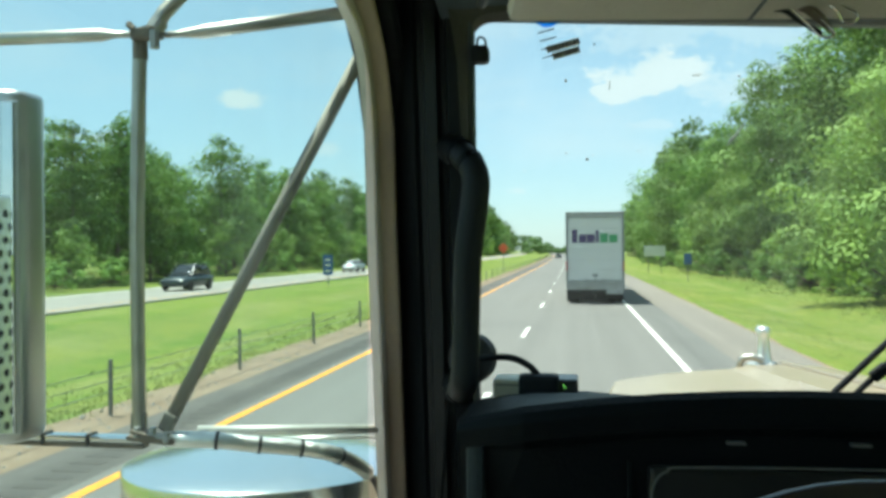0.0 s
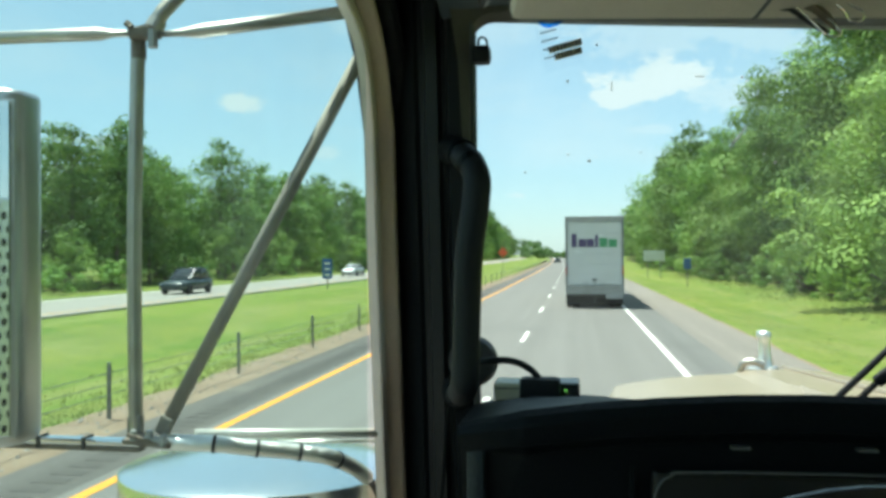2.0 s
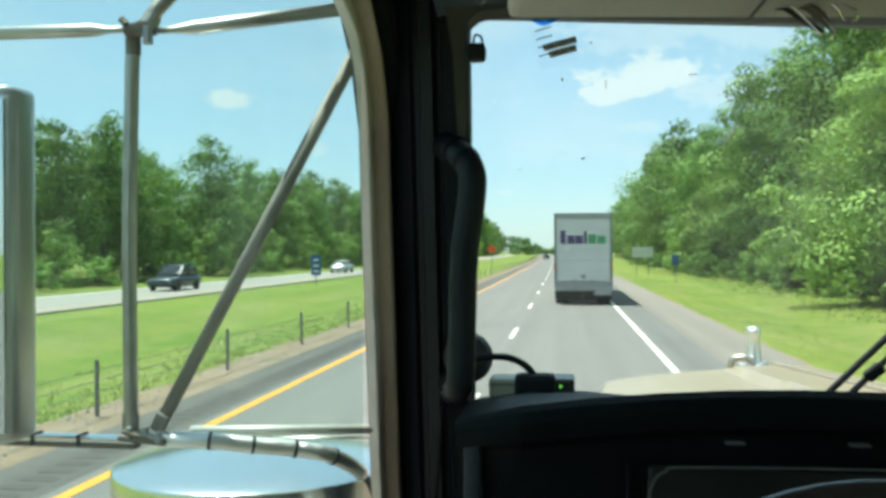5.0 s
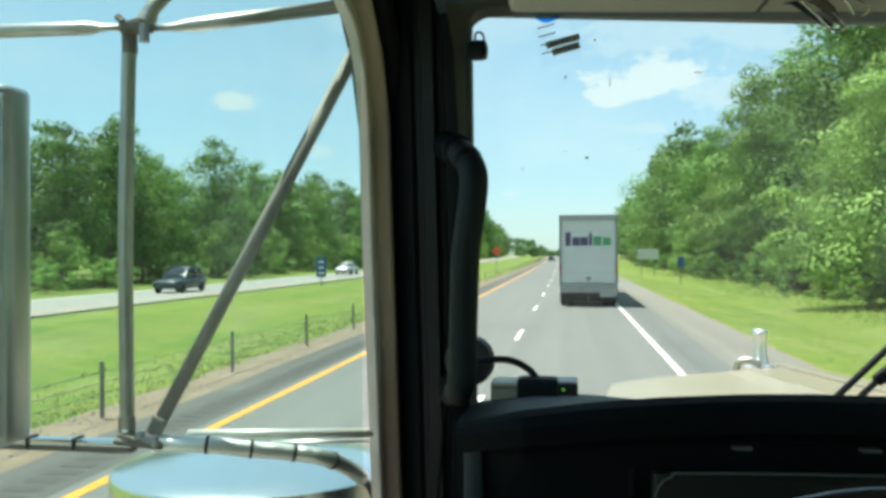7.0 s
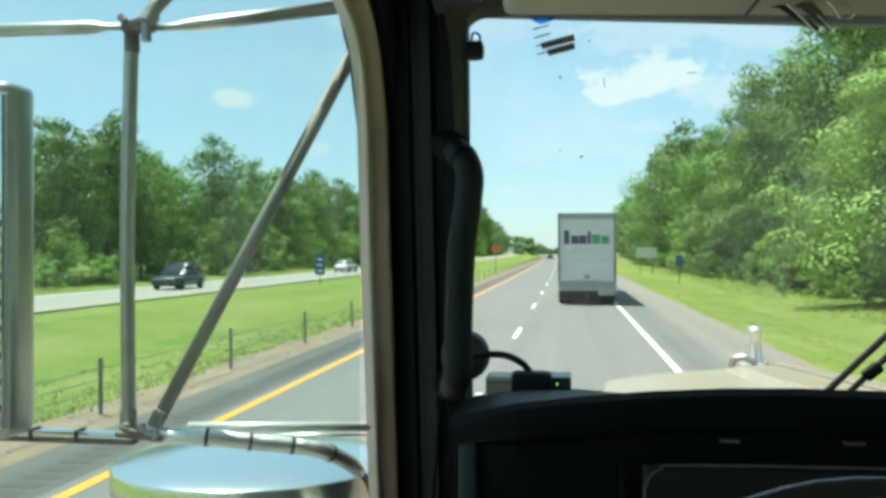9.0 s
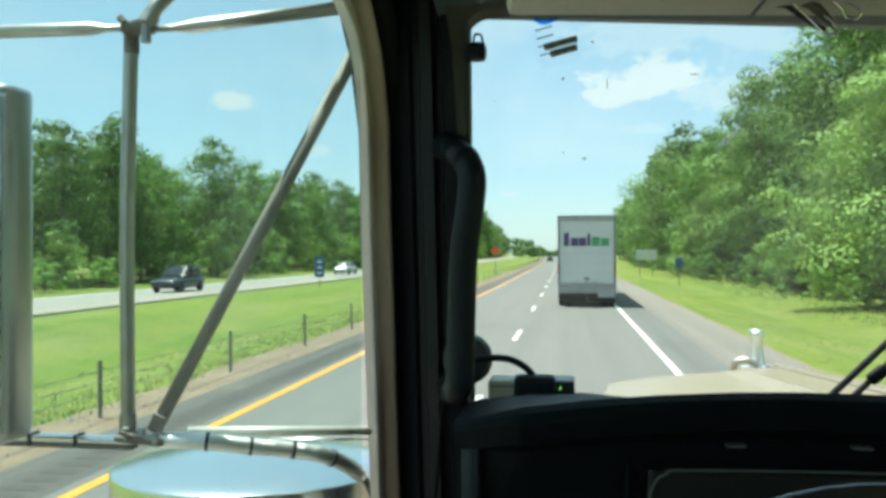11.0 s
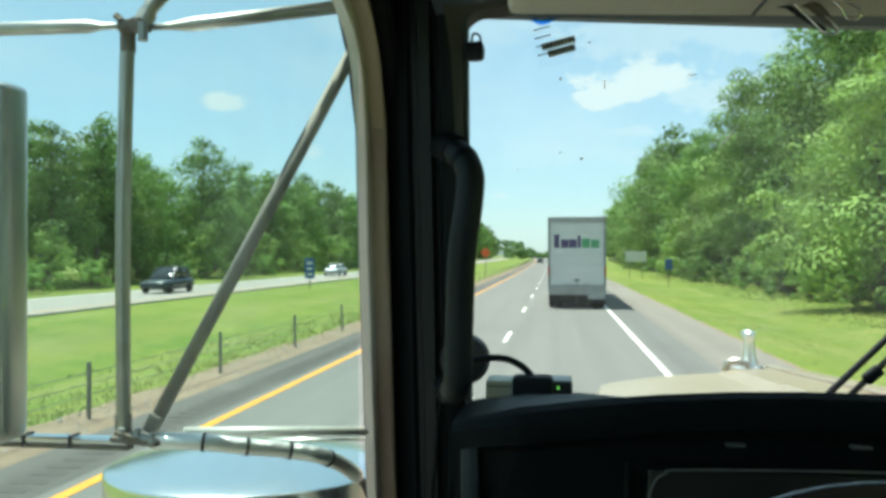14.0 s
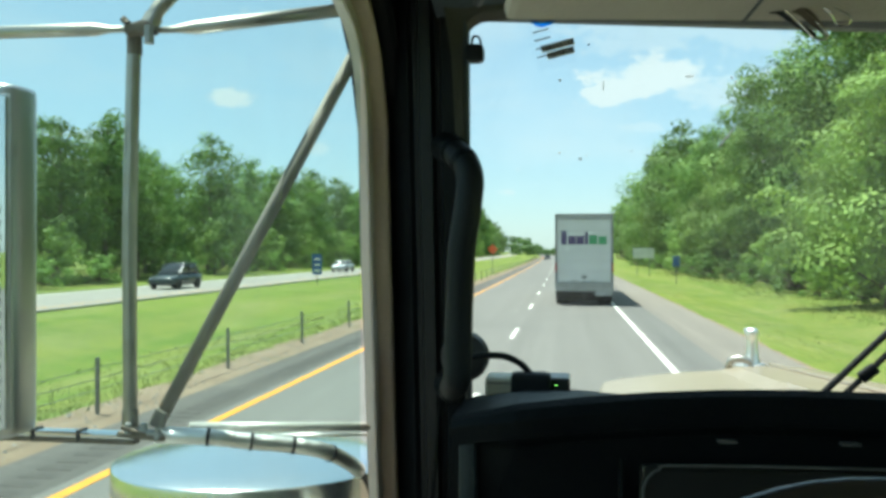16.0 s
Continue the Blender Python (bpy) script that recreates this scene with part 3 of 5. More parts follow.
near_kinds, mid_kinds, far_kinds = tree_set(2.6, 0.66), tree_set(0.95, 1.0), tree_set(0.28, 1.9)
shrub = make_tree("shrub", "leafy green shrub at the foot of the woods", 17, 2.6, 1.7, 0.0, 1800, 0.13, M_LEAF)
rng = random.Random(5)
used = set()


def plant(k, x, y, scale, drop=0.0):
    if k < 0:
        src = shrub
    elif x > 0 and y < 105 and k < 5:
        src = near_kinds[k]
    elif y < 190:
        src = mid_kinds[k]
    else:
        src = far_kinds[k]
    m = pose(x + bend(y), y, ground_height(x) - drop, 0, 0, rng.uniform(0, 360))
    if src.name in used:
        ob = copy_thing(src, m)
    else:
        used.add(src.name)
        ob = src
        ob.matrix_basis = m
    ob.scale = (scale * rng.uniform(0.92, 1.1), scale * rng.uniform(0.92, 1.1), scale * rng.uniform(0.9, 1.08))


# woods to the right of the carriageway
y = 9.0
while y < 300:
    far = y > 160
    back = 0.03 * max(0.0, y - 150)
    plant(rng.choice([0, 1, 1, 3, 2]), 17.8 + back + rng.uniform(-1.4, 1.8), y, rng.choice((0.92, 0.98, 1.02, 1.06, 1.10)) * rng.uniform(0.96, 1.04))
    if not far and rng.random() < 0.6:
        plant(rng.choice([4, 4, 2]), 14.4 + rng.uniform(-0.5, 1.0), y + rng.uniform(1, 3), rng.uniform(0.5, 0.9))
    plant(rng.choice([5, 5, 1]), 23.5 + back + rng.uniform(-1.5, 1.5), y + rng.uniform(0, 4), rng.uniform(0.9, 1.06))
    y += rng.uniform(6.0, 9.5) * (1.4 if far else 1.0)
y = 12.0
while y < 150:
    plant(-1, 13.6 + rng.uniform(-0.7, 0.9), y, rng.uniform(0.55, 1.1))
    y += rng.uniform(3.0, 8.0)

# woods beyond the opposite carriageway
y = 38.0
while y < 620:
    far = y > 200
    plant(rng.choice([0, 2, 2, 3, 4, 1]), (-36.5 if y > 260 else -39.5) + rng.uniform(-2.0, 1.5), y, rng.choice((0.58, 0.66, 0.74, 0.84)) * rng.uniform(0.95, 1.05) * (1.75 if y > 300 else 1.4 if y > 220 else 1.15 if y > 110 else 1.0))
    if not far and rng.random() < 0.5:
        plant(rng.choice([4, 4, 2]), -36.6 + rng.uniform(-1.0, 1.0), y + rng.uniform(1, 4), rng.uniform(0.6, 0.95))
    plant(rng.choice([5, 1, 0]), -46.0 + rng.uniform(-2, 2), y + rng.uniform(0, 5), rng.uniform(0.62, 0.82) * (1.2 if y > 110 else 1.0))
    y += rng.uniform(5.5, 9.0) * (1.5 if far else 1.0)
y = 50.0
while y < 180:
    plant(-1, -34.6 + rng.uniform(-0.8, 1.0), y, rng.uniform(0.6, 1.2))
    y += rng.uniform(7, 16)

for ob in near_kinds + mid_kinds + far_kinds:
    if ob.name not in used:
        for o in (*ob.children_recursive, ob):
            bpy.data.objects.remove(o)

# the depth of the woods and the far tree belt, too many to count
nrng = np.random.default_rng(21)
centres = []
for k in range(1500):
    yy = nrng.uniform(5, 310)
    centres.append((nrng.uniform(24, 33) + 0.05 * max(0.0, yy - 150) + bend(yy), yy, nrng.uniform(0.3, 13.5)))
for k in range(1300):
    yy = nrng.uniform(40, 620)
    centres.append((nrng.uniform(-60, -48) + bend(yy), yy, nrng.uniform(0.3, 9.0)))
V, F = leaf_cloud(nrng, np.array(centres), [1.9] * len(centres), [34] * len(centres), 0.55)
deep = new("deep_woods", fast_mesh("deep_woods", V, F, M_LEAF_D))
tagged(deep, "dense foliage deep inside the roadside woods, coloured dark for shade", "woods", kind="stuff")
centres = []
for k in range(900):
    a = nrng.uniform(-0.75, 0.55)
    dd = nrng.uniform(640, 760)
    hh = 9 + 5 * noise.noise(Vector((a * 14, 0, 0)))
    if -0.12 < a < -0.042:
        hh += 6
    if -0.032 < a < -0.005:
        hh *= 0.3
    centres.append((math.sin(a) * dd, math.cos(a) * dd, nrng.uniform(0.5, max(1.5, hh))))
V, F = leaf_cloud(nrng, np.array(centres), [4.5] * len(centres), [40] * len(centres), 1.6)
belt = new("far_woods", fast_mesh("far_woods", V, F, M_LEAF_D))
tagged(belt, "distant green tree belt on the horizon", "woods", kind="stuff")

# rough grass along the barrier and the verges
tufts = []
for k in range(5200):
    if k % 2:
        yy = 6 + 60 * nrng.uniform() ** 1.6
        tufts.append((-7.25 - 5.0 * nrng.uniform() ** 2 + bend(yy), yy, 0))
    else:
        yy = 8 + 70 * nrng.uniform() ** 1.5
        tufts.append((5.6 + 8.0 * nrng.uniform() ** 1.3 + bend(yy), yy, 0))
for k in range(1600):
    yy = 12 + 95 * nrng.uniform() ** 1.3
    tufts.append((9.6 + 4.0 * nrng.uniform() ** 0.7 + bend(yy), yy, 1))
BV, BF = [], []
for x, y, tall in tufts:
    z = ground_height(x - bend(y)) - 0.02
    for b in range(5):
        a, h = nrng.uniform(0, 6.28), nrng.uniform(0.05, 0.15) * (0.5 + 0.22 * (x - bend(y) - 9.6) if tall else 0.3 if x > 0 else 1.0)
        dx, dy = math.cos(a), math.sin(a)
        ox, oy = nrng.normal(scale=0.08, size=2)
        i = len(BV)
        bw = 0.018 if tall else 0.012
        BV += [(x + ox - dy * bw, y + oy + dx * bw, z), (x + ox + dy * bw, y + oy - dx * bw, z), (x + ox + dx * h * 0.5, y + oy + dy * h * 0.5, z + h)]
        BF.append((i, i + 1, i + 2))
grass = new("grass_tufts", fast_mesh("grass_tufts", np.array(BV), np.array(BF), M_BLADE))
tagged(grass, "rough green grass tufts beside the road", "grass", kind="stuff")


# ---- vehicles and signs outside ----
def wheel(bm_tyre, bm_rim, c, r, w):
    """A tyre and its rim on an axle along x."""
    turn = Matrix.Translation(c) @ Matrix.Rotation(radians(90), 4, "Y")
    for bm, prof in ((bm_tyre, [(r * 0.62, -w / 2), (r * 0.93, -w / 2), (r, -w * 0.36), (r, w * 0.36), (r * 0.93, w / 2), (r * 0.62, w / 2)]),
                     (bm_rim, [(r * 0.12, -w * 0.3), (r * 0.6, -w * 0.42), (r * 0.6, w * 0.42), (r * 0.12, w * 0.3)])):
        t = bmesh.new()
        lathe(t, prof, 24)
        bmesh.ops.transform(t, matrix=turn, verts=t.verts)
        me = bpy.data.meshes.new("tmp")
        t.to_mesh(me)
        t.free()
        bm.from_mesh(me)
        bpy.data.meshes.remove(me)


def add_wheel(parent, c, r, w):
    bt, br = bmesh.new(), bmesh.new()
    wheel(bt, br, (0, 0, 0), r, w)
    t = part("tyre", bt, M_TYRE, parent, smooth=False)
    t.location = c
    rim = part("rim", br, M_GREYMETAL, t)
    return t


def box_trailer(x, y):
    """The rear of a dry van trailer; x, y is the middle of its rear face on the road."""
    t = thing("box_trailer", "white box trailer with worn rear doors and coloured marks", "trailer", at=(x, y, 0))
    W, L, Z0, Z1 = 2.59, 14.6, 0.98, 4.11
    part("body", boxed((0, L / 2 + 0.06, (Z0 + Z1) / 2), (W, L, Z1 - Z0), 0.02), M_TRAILER, t)
    for s in (-1, 1):
        part("corner_post", boxed((s * (W / 2 - 0.045), 0.02, (Z0 + Z1) / 2), (0.09, 0.10, Z1 - Z0), 0.012), M_POST, t)
        part("tail_light", boxed((s * 1.2, -0.035, Z0 - 0.12), (0.12, 0.02, 0.06), 0.004), M_RED, t)
        part("marker_light", boxed((s * 1.25, -0.035, Z0 + 0.72), (0.07, 0.02, 0.42), 0.004), M_RED, t)
        # mud flaps widened until they meet: a dark sheet for underbody shade
        part("mud_flap", boxed((s * 0.64, 0.45, 0.48), (1.24, 0.012, 0.62), 0.003), M_TYRE, t)
    door = part("rear_door", boxed((0, 0.03, (Z0 + 0.06 + Z1 - 0.24) / 2), (2.38, 0.05, Z1 - Z0 - 0.32), 0.006), M_TRAILER, t, "dull white roll-up door with scuffed paint")
    for k in range(5):
        part("door_joint", boxed((0, 0.0035, Z0 + 0.55 + k * 0.46), (2.36, 0.006, 0.012), 0.001), M_GREYMETAL, door)
    latch = part("latch", boxed((0, -0.012, Z0 + 0.30), (0.24, 0.03, 0.13), 0.008), M_POST, door)
    part("latch_bar", tubed([(0.0, -0.02, Z0 + 0.30), (0.0, -0.02, Z0 - 0.18)], 0.016, 8), M_POST, latch)
    for k in (-0.42, 0.40):
        part("pull_handle", boxed((k, -0.01, Z0 + 0.12), (0.16, 0.025, 0.035), 0.006), M_POST, door)
    part("door_header", boxed((0, 0.02, Z1 - 0.12), (W - 0.18, 0.10, 0.23), 0.01), M_GREYMETAL, t)
    part("roof_edge", boxed((0, 0.0, Z1 - 0.015), (W + 0.01, 0.14, 0.05), 0.008), M_POST, t)
    part("sill", boxed((0, 0.0, Z0 - 0.15), (W, 0.14, 0.40), 0.012), M_GRIME, t, "grimy grey sill over the bumper")
    # legs coloured dark to match the shade under the trailer
    for k in (-0.28, 0.0, 0.28):
        part("bumper_leg", boxed((k * 2.2, 0.06, 0.70), (0.09, 0.09, 0.50), 0.008), M_TYRE, t)
    part("underride_bar", boxed((0.1, 0.0, 0.53), (2.35, 0.10, 0.10), 0.01), M_TYRE, t)
    part("step_plate", boxed((0.86, -0.055, 0.56), (0.74, 0.02, 0.24), 0.004), M_GREYMETAL, t)
    # mark on the door, drawn as plain shapes, and pale patches where old film came off
    for k, (w, h) in enumerate(((0.24, 0.60), (0.34, 0.38), (0.34, 0.38), (0.14, 0.56))):
        part("purple_mark", boxed((-0.90 + k * 0.36 - (0.08 if k == 3 else 0), -0.002, 2.92 + (h - 0.36) / 2), (w, 0.012, h), 0.003), M_PURPLE, door)
    for k, (w, h) in enumerate(((0.36, 0.42), (0.36, 0.36))):
        part("green_mark", boxed((0.40 + k * 0.41, -0.002, 2.92 + (h - 0.36) / 2), (w, 0.012, h), 0.003), M_GREEN, door)
    for px, pz, pw, ph in ((0.28, 3.28, 0.30, 0.20), (-0.72, 2.52, 0.34, 0.24), (-0.95, 1.98, 0.18, 0.08), (0.05, 3.36, 0.14, 0.08)):
        ring = [(px + pw / 2 * math.cos(a) * (0.75 + 0.25 * math.sin(3 * a + px * 9)), pz + ph / 2 * math.sin(a) * (0.8 + 0.2 * math.cos(2 * a))) for a in (k * math.pi / 7 for k in range(14))]
        part("paint_patch", loft([[(x, 0.006, z) for x, z in ring], [(x, 0.0015, z) for x, z in ring]]), M_PATCH, door)
    for yy in (1.3, 2.55):
        part("axle", tubed([(-1.1, yy, 0.52), (1.1, yy, 0.52)], 0.06, 8), M_TYRE, t)
        for xx in (-1.12, -0.80, 0.80, 1.12):
            add_wheel(t, (xx, yy, 0.515), 0.515, 0.27)
    part("slider_frame", boxed((0, 2.0, 0.86), (1.1, 3.2, 0.22), 0.02), M_TYRE, t)
    for s in (-1, 1):
        part("landing_leg", boxed((s * 0.85, 11.8, 0.55), (0.14, 0.14, 1.10), 0.01), M_TYRE, t)
    return t


box_trailer(0.78, 38.0)


def car(x, y, heading, paint, label, suv=False):
    """A passenger car far off on the opposite carriageway."""
    c = thing("car", label, "car", "cars on the opposite carriageway", at=(x, y, 0))
    c.rotation_euler = (0, 0, heading)
    H = 1.68 if suv else 1.42
    tail = 2.25 if suv else 2.3

    def hoop(y, half, low, top, crown, n=20):
        """One rounded cross-section."""
        row = []
        for k in range(n):
            a = 2 * math.pi * k / n
            cx = math.copysign(abs(math.cos(a)) ** 0.4, math.cos(a))
            cz = math.copysign(abs(math.sin(a)) ** crown, math.sin(a))
            row.append((half * cx, y, (low + top) / 2 + (top - low) / 2 * cz))
        return row

    body = [(-2.30, 0.70, 0.40, 0.66), (-2.22, 0.82, 0.30, 0.76), (-1.9, 0.90, 0.24, 0.84), (-1.1, 0.92, 0.22, 0.95), (0.4, 0.92, 0.22, 0.99), (1.6, 0.91, 0.24, 1.0), (tail - 0.12, 0.86, 0.30, 0.96), (tail, 0.74, 0.42, 0.86)]
    part("body", loft([hoop(y, h, a, b, 0.5) for y, h, a, b in body]), paint, c, smooth=True)
    back = 2.0 if suv else 1.5
    cabin = [(-1.15, 0.74, 0.86, 0.98), (-0.75, 0.72, 0.9, 1.20), (-0.25, 0.68, 0.9, H - 0.03), (0.5, 0.66, 0.9, H), (back - 0.5, 0.66, 0.9, H - 0.04), (back, 0.70, 0.88, 1.02)]
    part("cabin", loft([hoop(y, h, a, b, 0.45) for y, h, a, b in cabin]), M_DARKGLASS, c, "dark tinted glass", smooth=True)
    part("roof", loft([hoop(y, h, H - 0.07, H + 0.012, 0.8) for y, h in ((-0.22, 0.60), (0.0, 0.66), (0.6, 0.67), (back - 0.55, 0.64))]), paint, c, smooth=True)
    for s in (-1, 1):
        for y0, y1 in ((-0.98, -0.22), (0.62, 0.58), (back - 0.12, back - 0.52)):
            part("roof_post", tubed([(s * 0.74, y0, 0.96), (s * 0.655, y1, H - 0.04)], 0.035, 6), paint, c)
    for s in (-1, 1):
        part("headlight", boxed((s * 0.62, -2.2, 0.66), (0.30, 0.12, 0.11), 0.02), M_SIGNBACK, c)
        for yy in (-1.4, 1.38):
            add_wheel(c, (s * 0.84, yy, 0.33), 0.33, 0.22)
    return c


M_DARKGLASS = material("dark_car_glass", (0.02, 0.024, 0.026), (0.03, 0.034, 0.036), 4, 0.08)
M_CARDARK = material("dark_green_car_paint", (0.03, 0.045, 0.05), (0.04, 0.055, 0.06), 3, 0.25)
M_CARSILVER = material("silver_car_paint", (0.50, 0.51, 0.52), (0.46, 0.47, 0.48), 3, 0.3, 0.3)
car(-25.6, 52.0, 0.0, M_CARDARK, "dark estate car on the opposite carriageway", True)
car(-26.8, 98.0, 0.0, M_CARSILVER, "small silver car on the opposite carriageway")


M_ORANGE = material("orange_sign_face", (0.80, 0.13, 0.03), (0.74, 0.11, 0.03), 4, 0.45)
lead = car(-3.2 + bend(245), 245.0, math.pi, M_CARDARK, "dark car far ahead on the same carriageway")
lead["group"] = "cars on this carriageway"


def road_sign(x, y, wide, high, lift, face, label, name="road_sign", posts=1):
    s = thing(name, label, "sign", at=(x + bend(y), y, ground_height(x)))
    part("panel", boxed((0, 0, lift + high / 2), (wide, 0.02, high), 0.006), face, s)
    for k in range(posts):
        px = 0 if posts == 1 else (k - 0.5) * wide * 0.6
        part("post", boxed((px, 0.05, (lift + high) / 2 - 0.2), (0.07, 0.05, lift + high * 0.8 + 0.4), 0.005), M_STEEL, s)
    return s


sign = road_sign(-20.6 + 2.2, 60.5, 0.75, 1.5, 0.8, M_BLUE, "tall blue service sign on a post beside the opposite carriageway")
for k in range(3):
    part("panel_mark", boxed((0, -0.016, 1.1 + 0.42 * k), (0.42, 0.008, 0.16), 0.002), M_WHITE, sign)
road_sign(9.3, 72.0, 0.6, 0.9, 1.5, M_BLUE, "small blue marker sign on a post in the verge")
road_sign(8.9, 96.0, 2.3, 1.15, 2.0, M_TRAILER, "pale billboard on two posts before the woods", "billboard", 2)


work = thing("work_sign", "orange-red diamond warning sign on a post in the median", "sign", at=(-8.4 + bend(100), 100.0, ground_height(-8.4)))
part("panel", boxed((0, 0, 2.9), (0.9, 0.02, 0.9), 0.006, Matrix.Rotation(radians(45), 4, "Y")), M_ORANGE, work)
part("post", boxed((0, 0.04, 1.4), (0.07, 0.05, 3.2), 0.005), M_STEEL, work)


# ---- the lorry's own bonnet and outside fittings ----
def hood_height(x, y):
    u = (x - 0.62) / 0.56
    near = (2.7 - y) / 1.4
    crown = 2.058 - (0.055 if u < 0 else 0.16) * u * u - 0.05 * max(0, abs(u) - 0.8) + 0.105 * near
    return crown + (0.012 if abs(x - 0.62) < 0.125 else 0.0)


secs = []
for k in range(15):
    y = 1.32 + k * 0.1
    half = 0.60 - 0.09 * (k / 14) ** 1.3
    cols = [-1, -0.96, -0.88, -0.7, -0.5, -0.3, -0.22, -0.2, 0, 0.2, 0.22, 0.3, 0.5, 0.7, 0.88, 0.96, 1]
    drop = 0.05 if k == 14 else 0.0
    ring = [(0.62 + c * half, y, hood_height(0.62 + c * half, y) - drop - (0.03 if abs(c) == 1 else 0)) for c in cols]
    secs.append(ring + [(0.62 + half, y, 1.55), (0.62 - half, y, 1.55)])
hood = part("hood", loft(secs), M_HOOD)
tagged(hood, "tan painted long bonnet of the lorry", "bonnet")
part("hood_seam", tubed([(0.62 + bx, y, hood_height(0.62 + bx, y) + 0.003) for bx, y in ((0, 1.35), (0, 2.0), (0, 2.66))], 0.006, 6), M_HOOD, hood)

ornament = thing("hood_ornament", "chrome swan-necked ornament on the bonnet", "ornament", at=(0.559, 2.62, 2.058))
part("base_plate", boxed((0, 0, 0.004), (0.07, 0.16, 0.02), 0.006), M_SATIN, ornament)
part("neck", lathe(bmesh.new(), [(0.031, 0.0), (0.029, 0.012), (0.024, 0.022), (0.0195, 0.040), (0.0165, 0.070), (0.0158, 0.094), (0.0170, 0.104), (0.0190, 0.110), (0.0190, 0.122), (0.016, 0.128), (0.008, 0.131)], 24), M_SATIN, ornament, smooth=True)
part("head", boxed((0.0, 0.018, 0.117), (0.034, 0.062, 0.024), 0.011), M_SATIN, ornament)
part("wing", tubed(glide([(-0.008, -0.03, 0.030), (-0.035, -0.025, 0.042), (-0.062, -0.015, 0.036), (-0.070, -0.01, 0.018), (-0.068, 0.0, 0.0)]), 0.010, 10), M_TUBE, ornament, "tarnished swept wing", smooth=True)
part("wing", tubed(glide([(0.01, -0.03, 0.02), (0.025, -0.02, 0.022), (0.036, -0.01, 0.014)]), 0.007, 8), M_SATIN, ornament, smooth=True)

# outside air cleaner with a domed lid
cleaner = thing("air_cleaner", "round chrome air cleaner canister beside the cab", "air cleaner", at=(-0.535, 1.3285, 0.009))
cleaner.rotation_euler = (radians(-2.0), 0, 0)
part("canister", lathe(bmesh.new(), [(0.215, 1.2), (0.222, 1.22), (0.222, 1.965), (0.228, 1.97), (0.228, 1.985), (0.222, 1.99)], 64), M_CHROME, cleaner, smooth=False)
part("lid", lathe(bmesh.new(), [(0.232, 1.992), (0.237, 2.0), (0.238, 2.048), (0.2375, 2.0500), (0.235, 2.0515), (0.19, 2.060), (0.14, 2.068), (0.08, 2.075), (0.03, 2.078), (0.004, 2.0785)], 64), M_LID, cleaner, smooth=True)
part("band_clamp", lathe(bmesh.new(), [(0.223, 1.90), (0.229, 1.902), (0.229, 1.93), (0.223, 1.932)], 64), M_TUBE, cleaner)
part("bracket", boxed((0.235, 0.0, 1.55), (0.09, 0.06, 0.2), 0.01), M_TUBE, cleaner)

# mirror on its tubular frame
mirror = thing("side_mirror", "tall chrome side mirror on a steel tube frame", "mirror", at=(0, 0, 0))
ring = []
for z, inset in ((2.196, 0.016), (2.199, 0.006), (2.206, 0.001), (2.215, 0.0), (2.40, 0.0), (2.612, 0.0), (2.617, 0.001), (2.6195, 0.004), (2.620, 0.012)):
    row = []
    for k in range(48):
        a = 2 * math.pi * k / 48
        cx, cy = math.copysign(abs(math.cos(a)) ** 0.35, math.cos(a)), math.copysign(abs(math.sin(a)) ** 0.6, math.sin(a))
        row.append((-0.743 + (0.103 - inset) * cx, 0.925 + (0.036 - inset * 0.6) * cy, z))
    ring.append(row)
mirror_head = part("mirror_head", loft(ring), M_SHELL, mirror, "ribbed stainless shell", smooth=True)
part("mirror_rib", boxed((-0.649, 0.8885, 2.403), (0.006, 0.006, 0.37), 0.002), M_CHROME, mirror_head)
toe = Matrix.Rotation(radians(18.5), 4, "Z")
part("mirror_frame", boxed((-0.708, 0.8650, 2.408), (0.154, 0.005, 0.394), 0.002, toe), M_SHELL, mirror_head)
part("mirror_glass", boxed((-0.7085, 0.8600, 2.408), (0.148, 0.005, 0.388), 0.001, toe), M_MIRROR, mirror_head, "clear mirror glass")


def strut(name, points, r, label="", radii=None, mat=None, smooth=True, parent=None):
    return part(name, tubed(points, r, 14, radii), mat or M_TUBE, parent or mirror, label, smooth=smooth)


strut("upright_tube", glide([(-0.536, 0.98, 2.19), (-0.5375, 0.98, 2.24), (-0.5385, 0.98, 2.43), (-0.535, 0.98, 2.60), (-0.532, 0.98, 2.697)]), 0.0088)
strut("outer_top_tube", [(-0.85, 0.98, 2.7055), (-0.585, 0.98, 2.7020), (-0.566, 0.98, 2.7015), (-0.525, 0.98, 2.7005)], 0.0082, radii=[0.0082, 0.0082, 0.0042, 0.0042])
strut("inner_top_tube", [(-0.510, 0.985, 2.6995), (-0.482, 0.99, 2.7010), (-0.455, 0.995, 2.7035), (-0.272, 1.02, 2.7255)], 0.0084, radii=[0.0038, 0.0045, 0.0084, 0.0084])
strut("steady_tube", [(-0.523, 0.985, 2.697), (-0.510, 1.0, 2.732), (-0.395, 1.1, 2.917)], 0.0098)
strut("diagonal_brace", [(-0.505, 0.985, 2.20), (-0.263, 1.055, 2.683)], 0.0088, mat=M_BRACE)
clamp = part("top_clamp", boxed((-0.522, 0.972, 2.698), (0.030, 0.024, 0.015), 0.005, Matrix.Rotation(radians(-12), 4, "Y")), M_RUST, mirror, "dark weathered clamp")
part("clamp_bolt", tubed([(-0.503, 0.962, 2.699), (-0.503, 0.962, 2.677)], 0.0068, 6), M_GREYMETAL, clamp)
part("clamp_bolt", tubed([(-0.538, 0.962, 2.7095), (-0.531, 0.962, 2.7030)], 0.0045, 6), M_RUST, clamp)
